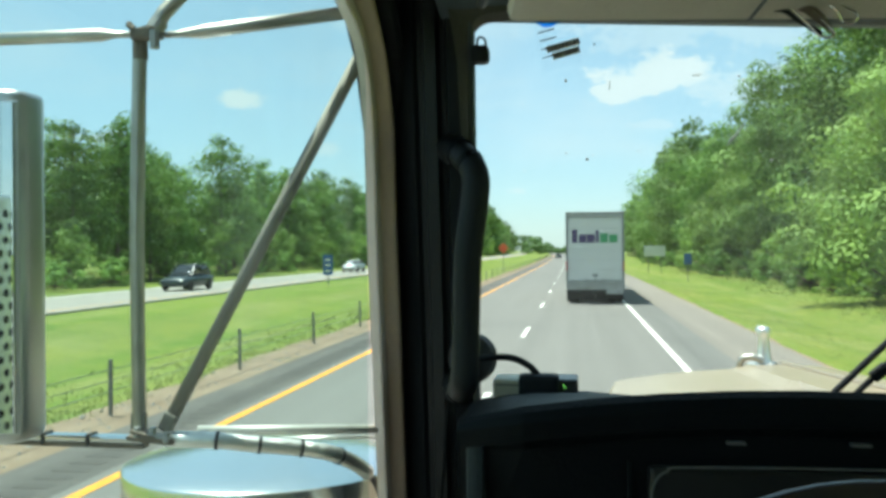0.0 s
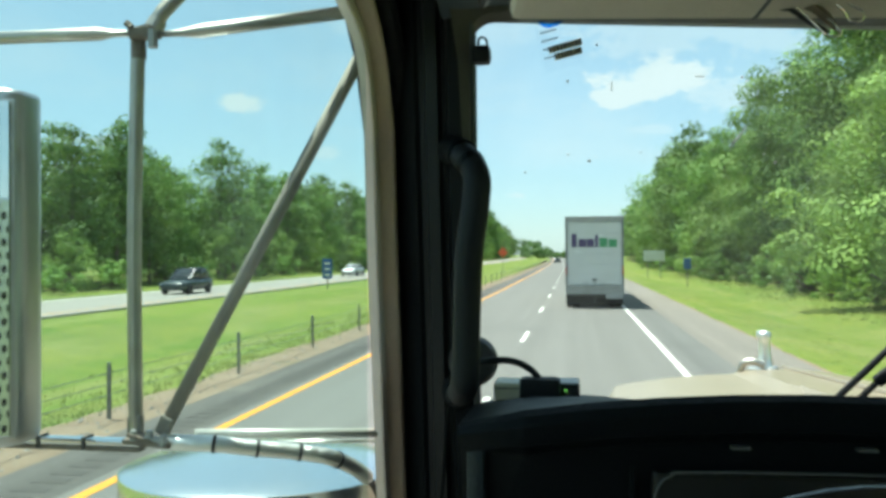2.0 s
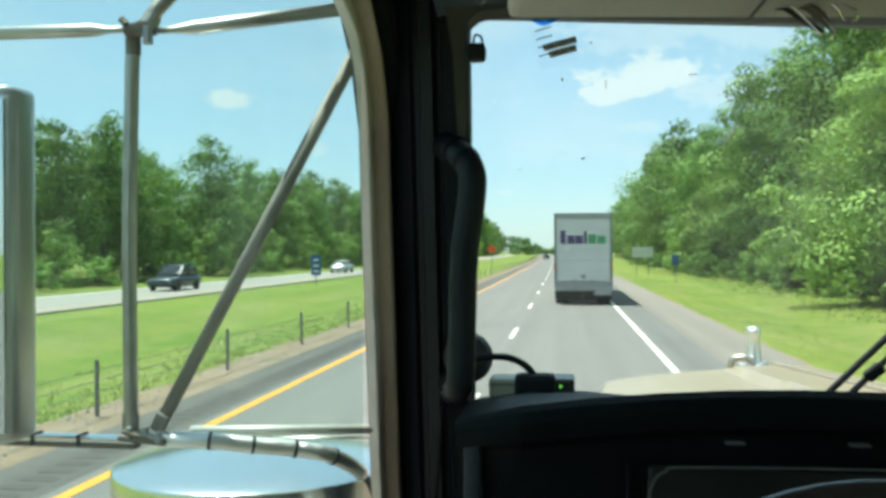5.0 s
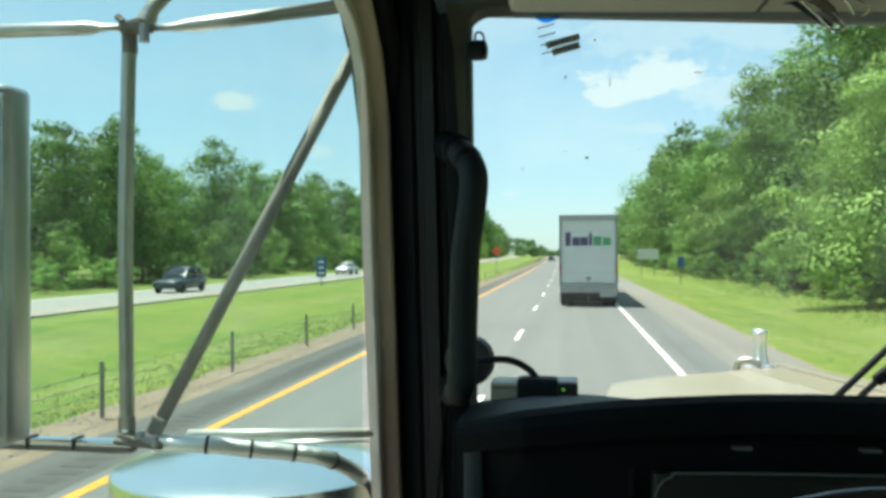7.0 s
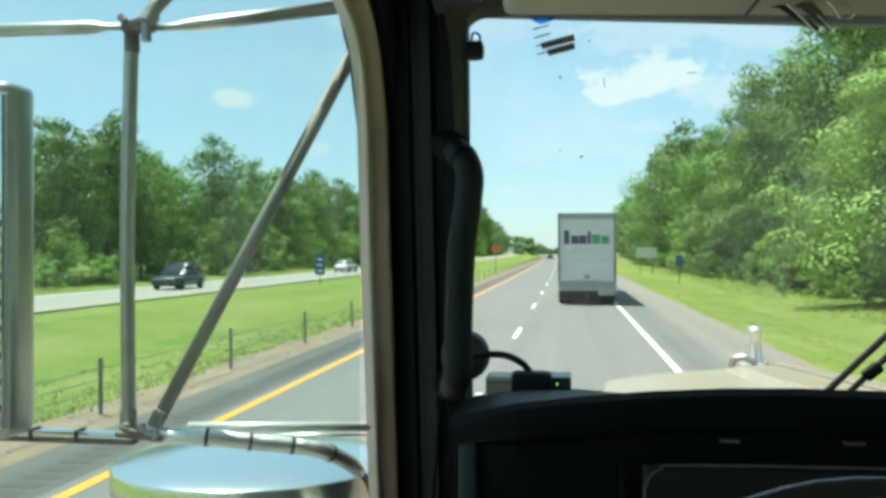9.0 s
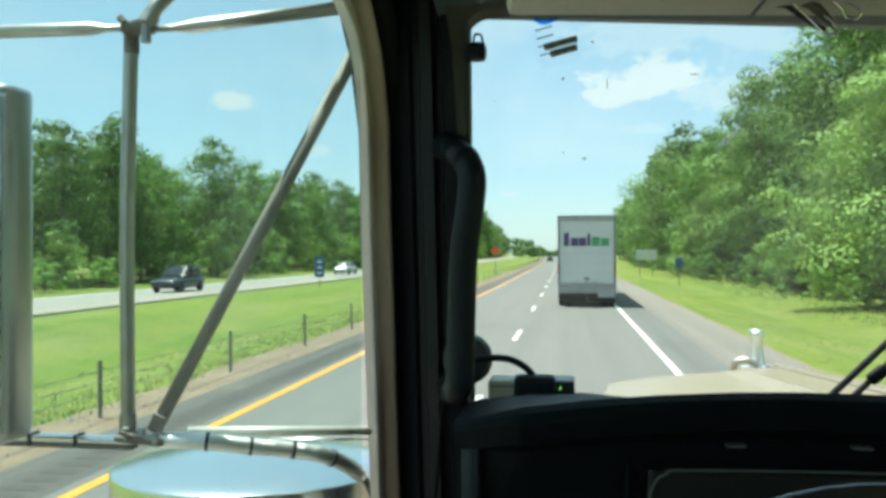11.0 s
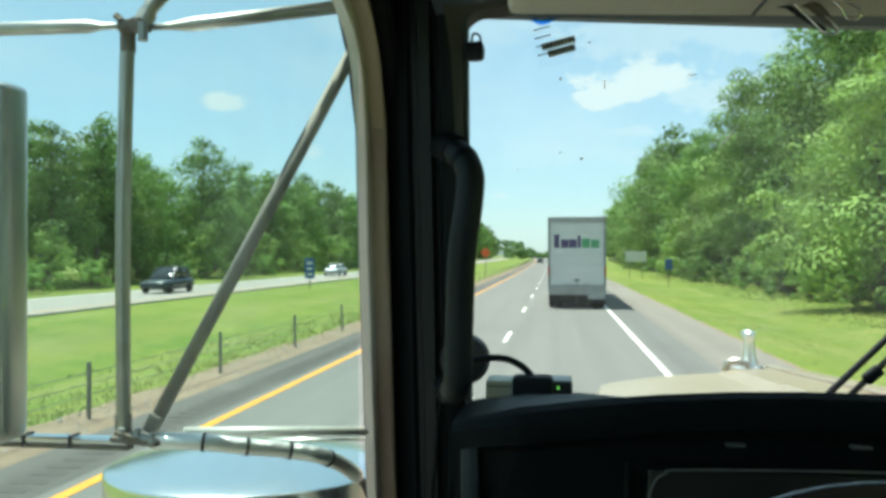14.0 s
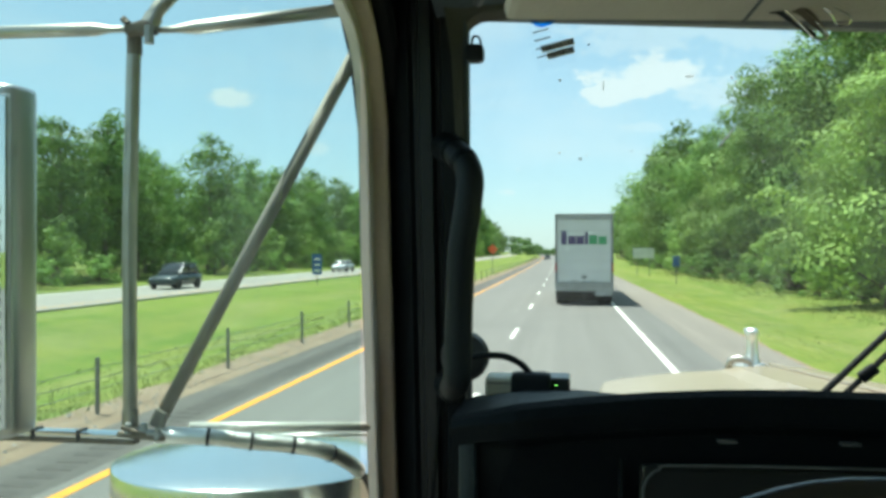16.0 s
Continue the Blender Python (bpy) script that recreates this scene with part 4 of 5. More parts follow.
part("clamp_plate", boxed((-0.513, 0.966, 2.6935), (0.036, 0.010, 0.006), 0.002, Matrix.Rotation(radians(8), 4, "Y")), M_RUST, clamp)
part("clamp_ring", tubed([(-0.532, 0.98, 2.668), (-0.532, 0.98, 2.697)], 0.0094, 14), M_RUST, clamp)
part("clamp_ring", tubed([(-0.519, 0.985, 2.701), (-0.512, 0.992, 2.719)], 0.0115, 14), M_TUBE, clamp)
part("arm_channel", boxed((-0.65, 0.975, 2.1825), (0.25, 0.017, 0.0065), 0.002), M_RUST, mirror, "rusty channel under the arm")
lower = part("lower_arm", boxed((-0.65, 0.975, 2.1902), (0.25, 0.018, 0.0085), 0.003), M_CHROME, mirror)
for x in (-0.662, -0.600):
    part("cable_tie", boxed((x, 0.975, 2.189), (0.004, 0.022, 0.015), 0.001), M_BLACK, lower)
joint = part("joint", boxed((-0.517, 0.975, 2.1905), (0.062, 0.020, 0.007), 0.002, Matrix.Rotation(radians(4), 4, "Y")), M_RUST, mirror, "grimy bolted joint plate")
part("joint_plate", boxed((-0.523, 0.971, 2.1985), (0.034, 0.022, 0.0045), 0.0015, Matrix.Rotation(radians(12), 4, "Y")), M_RUST, joint)
part("joint_plate", boxed((-0.503, 0.969, 2.196), (0.030, 0.016, 0.004), 0.0015, Matrix.Rotation(radians(9), 4, "Y")), M_GREYMETAL, joint)
for bx, bz in ((-0.533, 2.2), (-0.512, 2.2005), (-0.494, 2.195)):
    part("joint_bolt", tubed([(bx, 0.966, bz - 0.006), (bx + 0.001, 0.966, bz + 0.007)], 0.0048, 6), M_GREYMETAL, joint)
part("upright_foot", boxed((-0.5365, 0.978, 2.2105), (0.0195, 0.010, 0.026), 0.003), M_BRACE, joint)
part("brace_foot", boxed((-0.4995, 0.982, 2.2105), (0.0175, 0.010, 0.024), 0.003, Matrix.Rotation(radians(26), 4, "Y")), M_BRACE, joint)
run = glide([(-0.502, 0.98, 2.190), (-0.440, 0.99, 2.1875), (-0.392, 1.01, 2.179), (-0.345, 1.035, 2.170), (-0.302, 1.06, 2.156), (-0.279, 1.127, 2.116), (-0.277, 1.20, 2.06), (-0.277, 1.25, 1.96)], 8)
strut("wrapped_cable", run[:41], 0.0102, "silver-taped cable", mat=M_TAPE)
strut("cable_tail", run[38:], 0.005, "black cable", mat=M_BLACK)
for k in (8, 16, 24, 32):
    a, b = run[k], run[k + 1]
    part("cable_tie", tubed([a, a + (b - a).normalized() * 0.004], 0.0115, 14), M_BLACK, mirror)
strut("lower_tube", [(-0.468, 1.0, 2.197), (-0.254, 1.13, 2.177)], 0.0062, mat=M_RAIL)
strut("thin_rod", [(-0.382, 1.06, 2.176), (-0.255, 1.135, 2.165)], 0.0024, mat=M_SATIN)

# exhaust stack with a pierced heat guard, seen in the mirror
stack = thing("exhaust_stack", "chrome exhaust stack with a pierced heat guard behind the cab", "exhaust", at=(-0.735, -1.35, 0))
part("pipe", lathe(bmesh.new(), [(0.075, 0.55), (0.085, 0.56), (0.085, 3.9), (0.080, 3.91)], 32), M_CHROME, stack, smooth=False)
guard = part("heat_guard", lathe(bmesh.new(), [(0.108, 1.1), (0.112, 1.11), (0.112, 2.62), (0.108, 2.63)], 48), M_TAPE, stack)
part("elbow", tubed(glide([(0.0, 0.0, 0.58), (0.05, 0.0, 0.50), (0.18, 0.0, 0.50), (0.55, 0.0, 0.62), (0.93, 0.0, 0.86)]), 0.06, 12), M_RUST, stack, smooth=True)
hole = bmesh.new()
lathe(hole, [(0.0145, -0.001), (0.0145, 0.0012), (0.012, 0.0016)], 12)
bmesh.ops.transform(hole, matrix=Matrix.Rotation(radians(90), 4, "Y"), verts=hole.verts)
hole_mesh = None
for row in range(22):
    for col in range(7):
        a = radians(-12 + 30 * col + (15 if row % 2 else 0))
        if hole_mesh is None:
            h = part("hole", hole, M_BLACK, guard)
            hole_mesh = h.data
        else:
            h = new("hole", hole_mesh)
            h.parent = guard
        h.location = (0.1125 * math.cos(a), 0.1125 * math.sin(a), 1.6 + 0.046 * row)
        h.rotation_euler = (0, 0, a)

# frame and front wheels that carry the cab
chassis = thing("lorry_chassis", "dark steel frame and tyres under the lorry's cab", "chassis", at=(0.62, 0, 0))
for sx in (-1, 1):
    part("rail", boxed((sx * 0.42, -0.2, 0.95), (0.09, 6.4, 0.26), 0.01), M_TYRE, chassis)
    part("cab_mount", boxed((sx * 0.42, 0.2, 1.09), (0.2, 1.9, 0.05), 0.005), M_TYRE, chassis)
    add_wheel(chassis, (sx * 0.98, 2.1, 0.52), 0.52, 0.30)
    add_wheel(chassis, (sx * 0.98, -2.6, 0.52), 0.52, 0.30)
part("axle", tubed([(-0.9, 2.1, 0.6), (0.9, 2.1, 0.6)], 0.07, 10), M_TYRE, chassis)
part("axle", tubed([(-0.9, -2.6, 0.6), (0.9, -2.6, 0.6)], 0.07, 10), M_TYRE, chassis)
part("engine_bay", boxed((0, 1.95, 1.32), (0.9, 1.2, 0.5), 0.03), M_TYRE, chassis)

# ---- the cab ----
# door with its window frame
door = thing("door_1", "driver's door with beige trim round its window", "door", kind="structure", at=(0, 0, 0))
line = glide([(0, 1.123, 1.80), (0, 1.081, 2.07), (0, 1.055, 2.265), (0, 1.033, 2.424), (0, 1.017, 2.600), (0, 1.002, 2.650), (0, 0.967, 2.691), (0, 0.895, 2.716), (0, 0.6, 2.727), (0, 0.1, 2.729), (0, -0.55, 2.729)], 6)


def along_door(profile):
    """Sweep (depth into the cab, distance from the opening) pairs round the window's edge."""
    secs = []
    for i, p in enumerate(line):
        lap = 0.052 * max(0.0, min(1.0, (2.727 - p.z) / 0.06))
        slim = 1.0 - 0.52 * max(0.0, min(1.0, (p.z - 2.58) / 0.14))
        d = (line[min(i + 1, len(line) - 1)] - line[max(i - 1, 0)]).normalized()
        out = Vector((0, d.z, -d.y))
        ring = [(x, slim * (lap + w * (1 - lap / 0.125)) if w <= 0.125 else w * slim if w < 0.14 else w) for x, w in profile]
        secs.append([(x, p.y + out.y * w, p.z + out.z * w) for x, w in ring])
    return loft(secs)


part("window_channel", along_door([(-0.266, 0.0), (-0.2545, 0.0), (-0.2525, 0.003), (-0.2515, 0.012), (-0.2515, 0.038), (-0.254, 0.041), (-0.266, 0.041)]), M_REVEAL, door, smooth=False)
part("channel_rubber", along_door([(-0.266, 0.0412), (-0.2565, 0.0412), (-0.2555, 0.0455), (-0.266, 0.0455)]), M_BLACK, door)
part("window_trim", along_door([(-0.266, 0.0457), (-0.2535, 0.0457), (-0.2515, 0.048), (-0.2445, 0.0555), (-0.2375, 0.063), (-0.2350, 0.069), (-0.2350, 0.080), (-0.239, 0.125), (-0.266, 0.125)]), M_BEIGE, door, smooth=False)
part("door_seal", along_door([(-0.285, 0.126), (-0.234, 0.126), (-0.223, 0.129), (-0.216, 0.135), (-0.218, 0.144), (-0.228, 0.150), (-0.285, 0.150)]), M_BLACK, door)
part("outer_skin", boxed((-0.318, 0.22, 1.55), (0.03, 2.0, 0.80), 0.012), M_HOOD, door)
part("door_panel", boxed((-0.27, 0.29, 1.55), (0.05, 1.68, 0.66), 0.01), M_BEIGE, door)
pane = part("door_pane", boxed((-0.2535, 0.23, 2.30), (0.002, 1.60, 0.86)), M_SIDEGLASS, door)
pane.visible_shadow = False

# pillar between door and windscreen
PILLAR = [(-0.250, 1.175), (-0.230, 1.152), (-0.212, 1.128), (-0.203, 1.118), (-0.197, 1.124), (-0.190, 1.122), (-0.186, 1.108), (-0.170, 1.104), (-0.166, 1.118),
          (-0.160, 1.118), (-0.155, 1.104), (-0.136, 1.108), (-0.1265, 1.122), (-0.1265, 1.16), (-0.15, 1.22), (-0.28, 1.22)]
secs = []
for z in (1.55, 1.9, 2.1, 2.25, 2.4, 2.55, 2.7, 2.9):
    lean = -0.135 * (z - 2.42)
    secs.append([(x + 0.012 * (2.42 - z) * (1 if x > -0.15 else 0.2) * -1, y + lean, z) for x, y in PILLAR])
pillar = tagged(part("wall_pillar", loft(secs), M_BLACK), "black trimmed pillar between door and windscreen", "pillar", kind="structure")
part("glass_edge", tubed([(-0.124, 1.118, 2.22), (-0.124, 1.08, 2.50), (-0.1235, 1.055, 2.73)], 0.005, 6), M_HEADER, pillar)
strip_bm = tubed(glide([(-0.186, 1.14, 2.02), (-0.172, 1.125, 2.12), (-0.165, 1.12, 2.2), (-0.150, 1.105, 2.26)]), 0.0025, 6)
part("wire", strip_bm, M_DASH, pillar)

# closing walls of the cab
def shell_wall(name, c, s, mat, label):
    return tagged(part(name, boxed(c, s, 0.004), mat), label, "wall", kind="structure")


shell_wall("wall_back", (0.62, -0.80, 2.0), (1.90, 0.05, 1.9), M_LINER, "beige padded back wall of the cab")
shell_wall("wall_right", (1.53, 0.2, 1.55), (0.05, 1.95, 0.95), M_LINER, "lower wall of the cab by the far door")
shell_wall("wall_header", (1.53, 0.2, 2.83), (0.05, 1.95, 0.14), M_LINER, "beige wall over the far door's window")
shell_wall("wall_header", (-0.285, 0.2, 2.858), (0.05, 1.95, 0.10), M_BLACK, "dark wall over the driver's door window")
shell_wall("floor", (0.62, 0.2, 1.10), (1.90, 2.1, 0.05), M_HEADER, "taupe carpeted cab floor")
roof = shell_wall("ceiling", (0.62, 0.15, 2.925), (1.92, 1.98, 0.05), M_LINER, "beige headliner of the cab")
shell_wall("wall_front", (0.66, 1.30, 1.60), (1.68, 0.05, 1.05), M_BLACK, "dark firewall under the windscreen")
roof["category"] = "ceiling"

# windscreen, its header and what sticks to it
def screen(u, z):
    """A point of the windscreen: u along its width, z its height."""
    return Vector((u, 1.075 + 0.29 * (u + 0.12) - 0.30 * (z - 2.72), z))


secs = []
for d in (0.0, 0.005):
    secs.append([tuple(screen(u, z) + Vector((0, d, 0))) for u, z in ((-0.13, 2.20), (0.62, 2.20), (0.62, 2.76), (-0.13, 2.76))])
windscreen = tagged(part("window_1", loft(secs), M_GLASS), "clear windscreen with a few splashes and a small sticker", "windscreen", kind="structure")
windscreen.visible_shadow = False
secs = []
for d in (0.0, 0.005):
    secs.append([(1.24 - tuple(screen(u, z))[0], screen(u, z).y + d, z) for u, z in ((-0.13, 2.20), (0.618, 2.20), (0.618, 2.76), (-0.13, 2.76))])
other = tagged(part("window_2", loft(secs), M_GLASS), "clear far half of the divided windscreen", "windscreen", kind="structure")
other.visible_shadow = False
secs = []
for u in (-0.16, -0.125, -0.10, 0.0, 0.2, 0.4, 0.62):
    z0 = 2.7235 + 0.0095 * (u + 0.12)
    p = screen(u, z0)
    secs.append([(u, p.y - 0.02, z0 + 0.004), (u, p.y - 0.004, z0), (u, p.y + 0.03, z0 + 0.004), (u, p.y + 0.03, 2.92), (u, p.y - 0.16, 2.92), (u, p.y - 0.10, z0 + 0.028)])
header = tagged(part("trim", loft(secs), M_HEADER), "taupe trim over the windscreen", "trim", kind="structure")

# rounded upper corner where the pillar's cover meets the header
corner = [(-0.124 + 0.030 * (1 - math.cos(a)), 2.688 + 0.030 * math.sin(a)) for a in (math.pi / 2 * k / 8 for k in range(9))]
outline = [(-0.1245, 2.56)] + corner + [(-0.06, 2.7205), (-0.06, 2.80), (-0.166, 2.80), (-0.148, 2.73), (-0.138, 2.66), (-0.1335, 2.56)]
cover = part("trim", loft([[(x, 1.075 - 0.9 * max(0.0, -0.13 - x) - d * 0.35, z + d * 0.12) for x, z in outline] for d in (0.0, 0.02, 0.06)]), M_COVER)
tagged(cover, "dark taupe cover between pillar and header", "trim", kind="structure")

speck_rng = random.Random(8)
for u, z, w, h in ((-0.002, 2.65, 0.0022, 0.0035), (0.056, 2.645, 0.0012, 0.009), (0.174, 2.66, 0.009, 0.0012), (0.238, 2.655, 0.0025, 0.002), (0.026, 2.548, 0.004, 0.002), (-0.003, 2.556, 0.002, 0.0016), (-0.06, 2.62, 0.001, 0.0015), (0.284, 2.548, 0.0028, 0.0028), (0.268, 2.560, 0.0015, 0.0016),
                   (0.232, 2.660, 0.0028, 0.002), (0.036, 2.696, 0.0022, 0.0018), (-0.060, 2.532, 0.0014, 0.0018), (-0.092, 2.62, 0.0010, 0.0012), (0.096, 2.560, 0.0022, 0.0010), (0.034, 2.553, 0.0020, 0.0009)):
    bm = bmesh.new()
    p = screen(u, z) - Vector((0, 0.002, 0))
    ring = [bm.verts.new(p + Vector((math.cos(a) * w * speck_rng.uniform(0.5, 1), 0.0, math.sin(a) * h * speck_rng.uniform(0.5, 1)))) for a in (k * 0.785 for k in range(8))]
    hub = bm.verts.new(p - Vector((0, 0.0008, 0)))
    for k in range(8):
        bm.faces.new((ring[k], ring[(k + 1) % 8], hub))
    bm.faces.new(ring[::-1])
    part("splash", bm, M_SPLASH, windscreen)

part("scratch", tubed([tuple(screen(u, z) - Vector((0, 0.003, 0))) for u, z in ((0.219, 2.567), (0.226, 2.577), (0.232, 2.583), (0.241, 2.597))], 0.0011, 6, [0.0006, 0.0015, 0.0013, 0.0006]), M_SPLASH, windscreen)

sticker = thing("sticker", "clear inspection sticker with a blue stroke and printed bars", "sticker", at=screen(-0.009, 2.704) - Vector((0, 0.004, 0)))
lay = Matrix.Rotation(radians(16), 4, "X") @ Matrix.Rotation(radians(16), 4, "Z")
tilt = Matrix.Rotation(radians(-13), 4, "Y")
part("film", boxed((-0.004, 0.002, -0.008), (0.052, 0.0006, 0.066), 0.0, tilt), M_FILM, sticker)
part("blue_stroke", tubed(glide([(-0.030, 0, 0.022), (-0.018, 0, 0.016), (-0.004, 0, 0.020), (0.006, 0, 0.030)]), 0.003, 8), M_STROKE, sticker)
for k, (x0, z0, w) in enumerate(((0.004, -0.012, 0.044), (0.008, -0.022, 0.036))):
    lane = part("label_bar", boxed((x0, -0.001, z0), (w, 0.001, 0.009), 0.0, tilt), M_WHITE, sticker)
    for j in range(9):
        part("print_bar", boxed((x0 - w * 0.44 + j * w * 0.11, -0.0022, z0 + (j - 4) * w * 0.11 * 0.23), (w * (0.072 if j % 3 else 0.05), 0.001, 0.0056), 0.0, tilt), M_PRINT, lane)
for j in range(4):
    part("print_line", boxed((-0.018 + 0.002 * j, -0.001, 0.008 - 0.011 * j), (0.022, 0.0008, 0.0016), 0.0, tilt), M_HAZE, sticker)

bracket = thing("hook", "small black plastic hook on the windscreen pillar", "hook", at=(-0.109, 1.055, 2.672))
part("hook_body", boxed((0, 0, 0), (0.024, 0.025, 0.023), 0.007), M_BLACK, bracket)
part("hook_wire", tubed(glide([(-0.004, 0, 0.01), (-0.002, 0, 0.022), (0.006, 0, 0.020), (0.008, 0, 0.008)]), 0.0015, 6), M_BLACK, bracket)

# sun visor with a binder clip
visor = thing("sun_visor", "beige vinyl sun visor folded up under the header", "visor", at=(0.284, 0.83, 2.6445))
visor.rotation_euler = (radians(-3), radians(0), radians(9.5))
part("visor_board", boxed((0.05, -0.19, 0.0), (0.78, 0.38, 0.022), 0.009), M_LINER, visor)
part("visor_seam", boxed((-0.137, -0.19, -0.0115), (0.003, 0.372, 0.0016), 0.0, Matrix.Rotation(radians(-6), 4, "Z")), M_HEADER, visor)
part("visor_rod", tubed([(-0.36, -0.02, 0.014), (-0.36, 0.06, 0.03)], 0.006, 8), M_BLACK, visor)
clip = thing("binder_clip", "worn steel binder clip hanging askew from the visor's edge", "clip", at=(0.213, 0.785, 2.633))
clip.scale = (1.25, 1.25, 1.2)
part("clip_body", loft([[(x, y0, z + h), (x, y0 - 0.006, z), (x + 0.003, y0, z - h)] for x, z, y0, h in ((-0.014, 0.012, 0.004, 0.006), (-0.004, 0.006, -0.004, 0.0075), (0.013, -0.010, -0.002, 0.0065), (0.017, -0.013, 0.002, 0.005))]), M_RUST, clip)
part("clip_spine", tubed([(-0.022, 0, 0.004), (-0.014, -0.002, 0.002), (0.010, -0.004, -0.018)], 0.0022, 8), M_BLACK, clip)
part("clip_wire", tubed(glide([(-0.012, -0.004, 0.004), (0.000, -0.006, -0.010), (0.008, -0.006, -0.019), (0.014, -0.006, -0.021), (0.018, -0.006, -0.018), (0.010, -0.006, -0.008), (0.002, -0.004, 0.002)]), 0.0009, 8), M_CHROME, clip)
part("clip_wire", tubed(glide([(0.008, -0.004, 0.010), (0.020, -0.006, -0.002), (0.024, -0.006, -0.010), (0.031, -0.006, -0.010), (0.033, -0.006, -0.004), (0.024, -0.006, 0.002), (0.014, -0.004, 0.010)]), 0.0010, 8), M_CHROME, clip)

# grab handle on the pillar
handle = thing("grab_handle", "black padded grab handle on the pillar", "handle", at=(0, 0, 0))
grip = glide([(-0.150, 1.07, 2.556), (-0.128, 1.02, 2.542), (-0.1100, 1.0, 2.516), (-0.1105, 0.995, 2.478), (-0.1185, 0.995, 2.42), (-0.1225, 1.0, 2.34), (-0.124, 1.0, 2.285), (-0.127, 1.005, 2.262), (-0.138, 1.04, 2.247), (-0.150, 1.10, 2.245)], 5)
part("grip", tubed(grip[4:42], 0.0170, 16), M_BLACK, handle, smooth=True)
for seg in (grip[:6], grip[40:]):
    foot = part("handle_foot", tubed(seg, 0.0192, 16), M_DASH, handle, smooth=True)
for k in (7, 38):
    part("grip_collar", tubed(grip[k:k + 2], 0.0180, 16), M_DASH, handle)

# dashboard
def brow(x):
    return 2.2845 - 0.266 * (x - 0.236) ** 2


dash = thing("dashboard", "black vinyl dashboard with a curved brow over the instruments", "dashboard", at=(0, 0, 0))
secs = []
for k in range(25):
    x = -0.113 + k * 0.0683
    u = x if x < 0.55 else 1.1 - x
    b = brow(max(-0.113, min(0.3, u)) if x < 0.55 else 0.25)
    e = 0.012 if k == 0 else 0.0
    f = max(0.0, min(1.0, (x + 0.03) / 0.15)) if x < 0.6 else 1.0
    secs.append([(x, 0.86 + e, b - 0.046 + e), (x, 0.845 + e, b - 0.034), (x, 0.842 + e, b - 0.015), (x, 0.847 + e, b - 0.005 - e * 0.3), (x, 0.858 + e, b - e * 0.5), (x, 0.985, b - 0.009 - 0.020 * f), (x, 1.10, b - 0.0235 - 0.026 * f),
                 (x, 1.34, b - 0.075 - 0.02 * f), (x, 1.34, b - 0.20), (x, 0.90, b - 0.20)])
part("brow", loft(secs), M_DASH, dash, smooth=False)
part("end_panel", boxed((-0.0955, 0.91, 2.06), (0.018, 0.11, 0.36), 0.007), M_DASH_LIT, dash)
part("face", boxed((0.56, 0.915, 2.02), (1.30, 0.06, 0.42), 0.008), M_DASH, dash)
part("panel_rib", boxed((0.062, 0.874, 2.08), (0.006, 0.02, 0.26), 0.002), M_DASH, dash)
part("panel_rib", boxed((-0.052, 0.882, 2.09), (0.003, 0.006, 0.24), 0.001), M_HEADER, dash)
for x in (0.162, 0.276):
    part("slot", boxed((x, 0.848, brow(x) - 0.049), (0.018, 0.012, 0.0026), 0.0012), M_SLOT, dash)
knob = part("knob", tubed([(-0.006, 0.90, 2.192), (-0.006, 0.8795, 2.192)], 0.003, 12), M_GREYMETAL, dash)
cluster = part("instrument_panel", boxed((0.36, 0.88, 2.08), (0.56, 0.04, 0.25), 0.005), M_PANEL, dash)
part("panel_bezel", tubed(glide([(0.082, 0.855, 1.98), (0.082, 0.855, 2.165), (0.083, 0.855, 2.183), (0.088, 0.855, 2.195), (0.098, 0.855, 2.202), (0.125, 0.855, 2.207), (0.36, 0.855, 2.21), (0.60, 0.855, 2.205)]), 0.0014, 8), M_SLOT, cluster)
for x in (0.2, 0.34, 0.48):
    part("dial", tubed([(x, 0.862, 2.10), (x, 0.856, 2.10)], 0.055, 24), M_DASH, cluster)

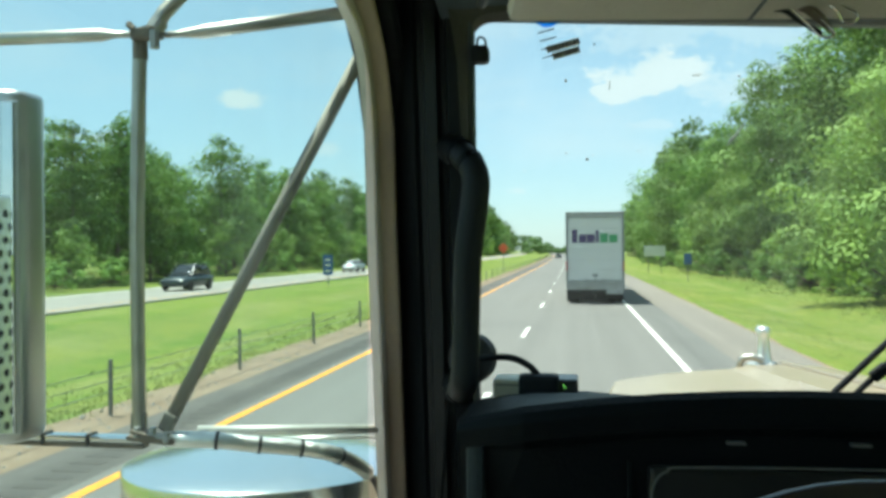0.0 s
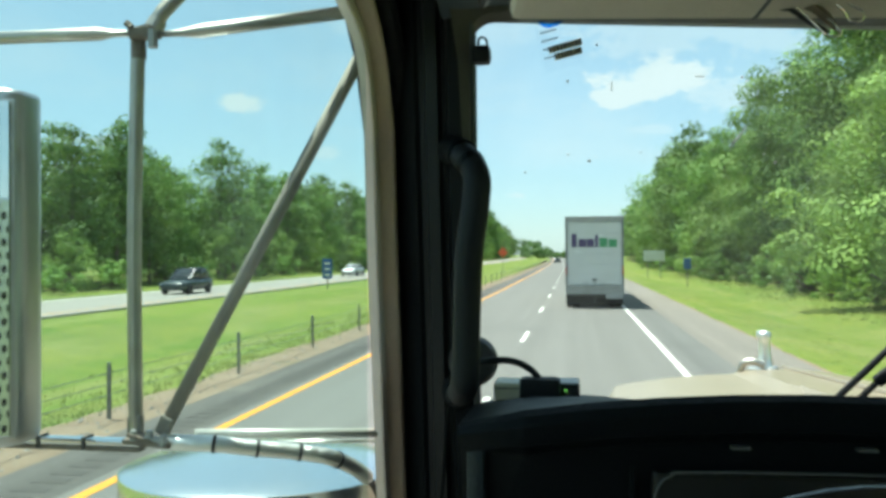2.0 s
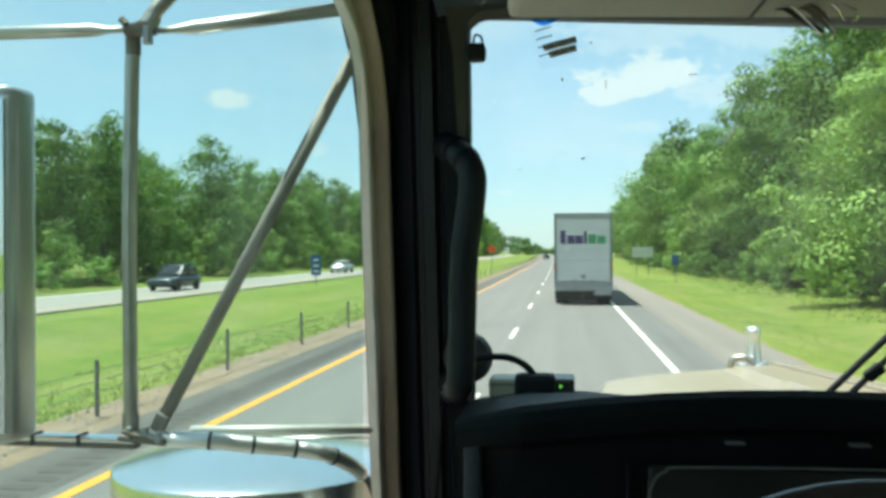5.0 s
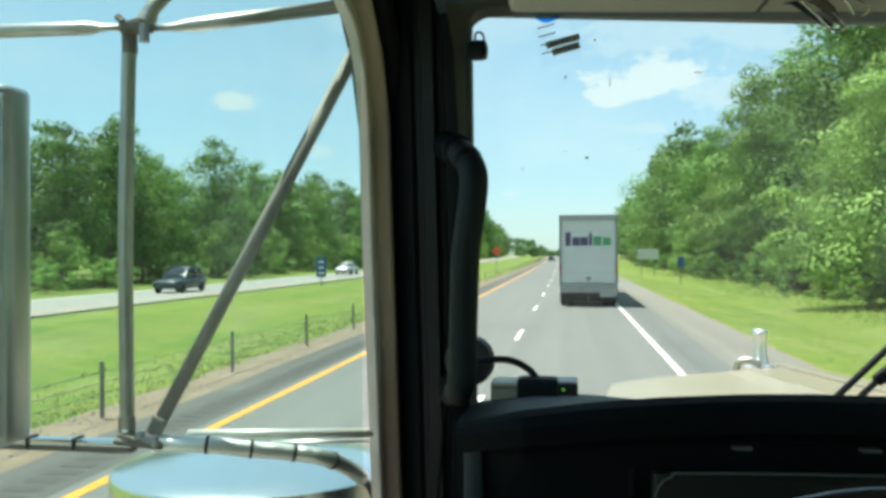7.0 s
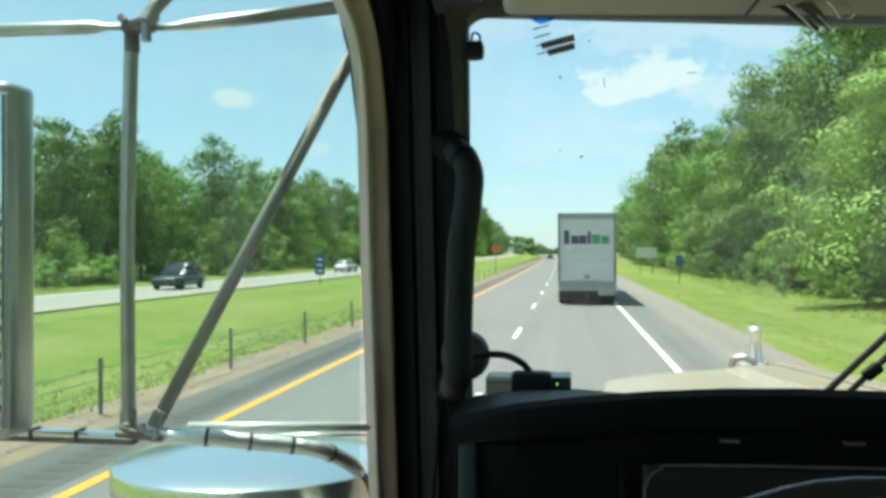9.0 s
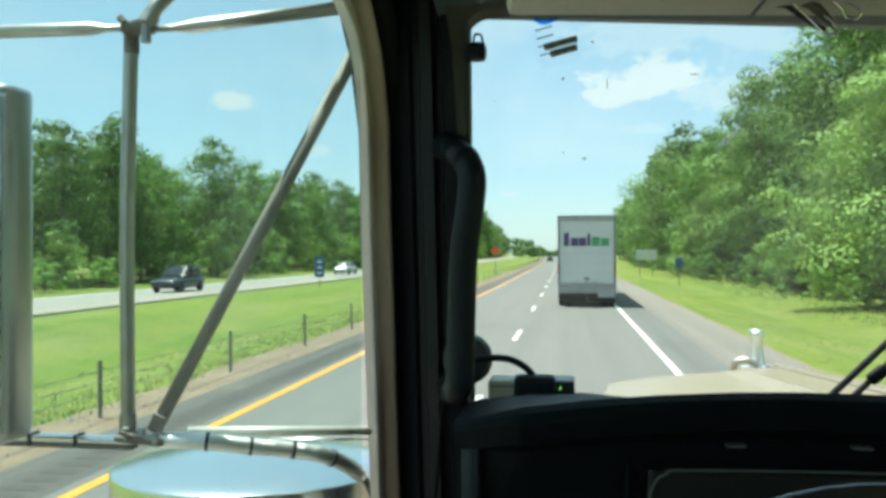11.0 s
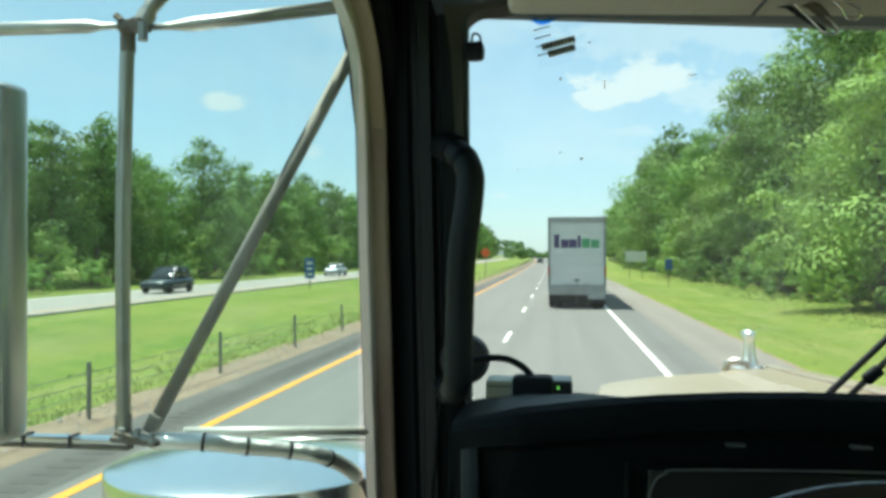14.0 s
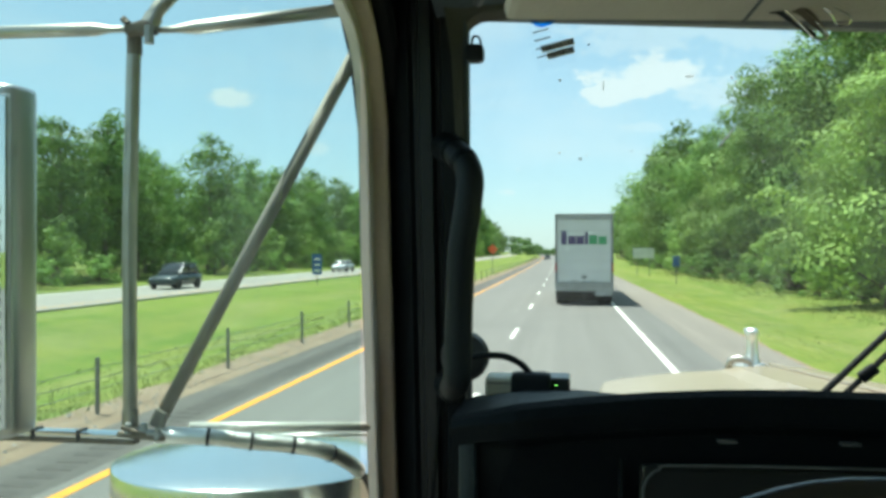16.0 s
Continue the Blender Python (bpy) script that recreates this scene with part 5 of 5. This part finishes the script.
wheel_thing = thing("steering_wheel", "black steering wheel rim below the dash brow", "steering wheel", at=(0.236, 0.50, 2.046))
wheel_thing.rotation_euler = (radians(-38), 0, 0)
rim = [(0.245 * math.cos(a), 0.0, 0.245 * math.sin(a)) for a in (2 * math.pi * k / 64 for k in range(65))]
part("rim", tubed(rim, 0.0155, 16), M_RIM, wheel_thing, "polished black rim", smooth=True)
part("hub", tubed([(0, -0.02, 0), (0, 0.05, 0)], 0.07, 24), M_BLACK, wheel_thing)
for a in (210, 330, 90):
    part("spoke", tubed([(0.05 * math.cos(radians(a)), 0.02, 0.05 * math.sin(radians(a))), (0.24 * math.cos(radians(a)), 0, 0.24 * math.sin(radians(a)))], 0.013, 8), M_GREYMETAL, wheel_thing)

# small device on the dash with its plug and lead
device = thing("dash_device", "grey-green electronic box with a black plug on the dash top", "device", at=(-0.0435, 1.075, 2.2325))
part("housing", boxed((0, 0, 0.0145), (0.105, 0.05, 0.0275), 0.004), M_DEVICE, device)
# end of the same grey-green box, its shade put in as dark grey
part("end_cap", boxed((0.0385, -0.004, 0.0155), (0.032, 0.052, 0.0290), 0.004), M_CUP, device, "end cap coloured dark grey for its shade")
part("seam", boxed((-0.036, -0.0252, 0.0215), (0.032, 0.001, 0.0012), 0.0), M_CUP, device)
plug = part("plug", boxed((0.006, -0.03, 0.0170), (0.050, 0.03, 0.040), 0.007), M_BLACK, device, "black plug")
part("indicator", boxed((0.037, -0.0305, 0.0215), (0.0016, 0.004, 0.0016), 0.0004), M_LED, device, "lit green indicator")
part("lead", tubed(glide([(0.008, -0.03, 0.03), (-0.006, -0.028, 0.046), (-0.03, -0.026, 0.056), (-0.066, -0.02, 0.054), (-0.09, 0.0, 0.045)]), 0.0045, 8), M_BLACK, device, "thin lead", smooth=True)
mount = thing("suction_mount", "round dark rubber suction mount against the windscreen", "mount", at=(-0.127, 1.10, 2.281))
bm = bmesh.new()
lathe(bm, [(0.031, 0.0), (0.033, 0.004), (0.028, 0.012), (0.012, 0.020), (0.010, 0.03)], 32)
bmesh.ops.transform(bm, matrix=Matrix.Rotation(radians(82), 4, "X"), verts=bm.verts)
part("cup", bm, M_CUP, mount, smooth=False)

# wiper resting on the windscreen
wiper = thing("wiper", "black windscreen wiper arm and blade", "wiper", at=(0, 0, 0))
part("blade", tubed([(0.360, 1.25, 2.212), (0.452, 1.25, 2.305), (0.53, 1.25, 2.382)], 0.005, 8), M_BLACK, wiper)
part("arm", tubed([(0.388, 1.245, 2.212), (0.452, 1.245, 2.277), (0.53, 1.245, 2.352)], 0.0045, 8), M_BLACK, wiper)
part("pivot", boxed((0.424, 1.24, 2.250), (0.028, 0.014, 0.017), 0.005, Matrix.Rotation(radians(-40), 4, "Y")), M_BLACK, wiper)
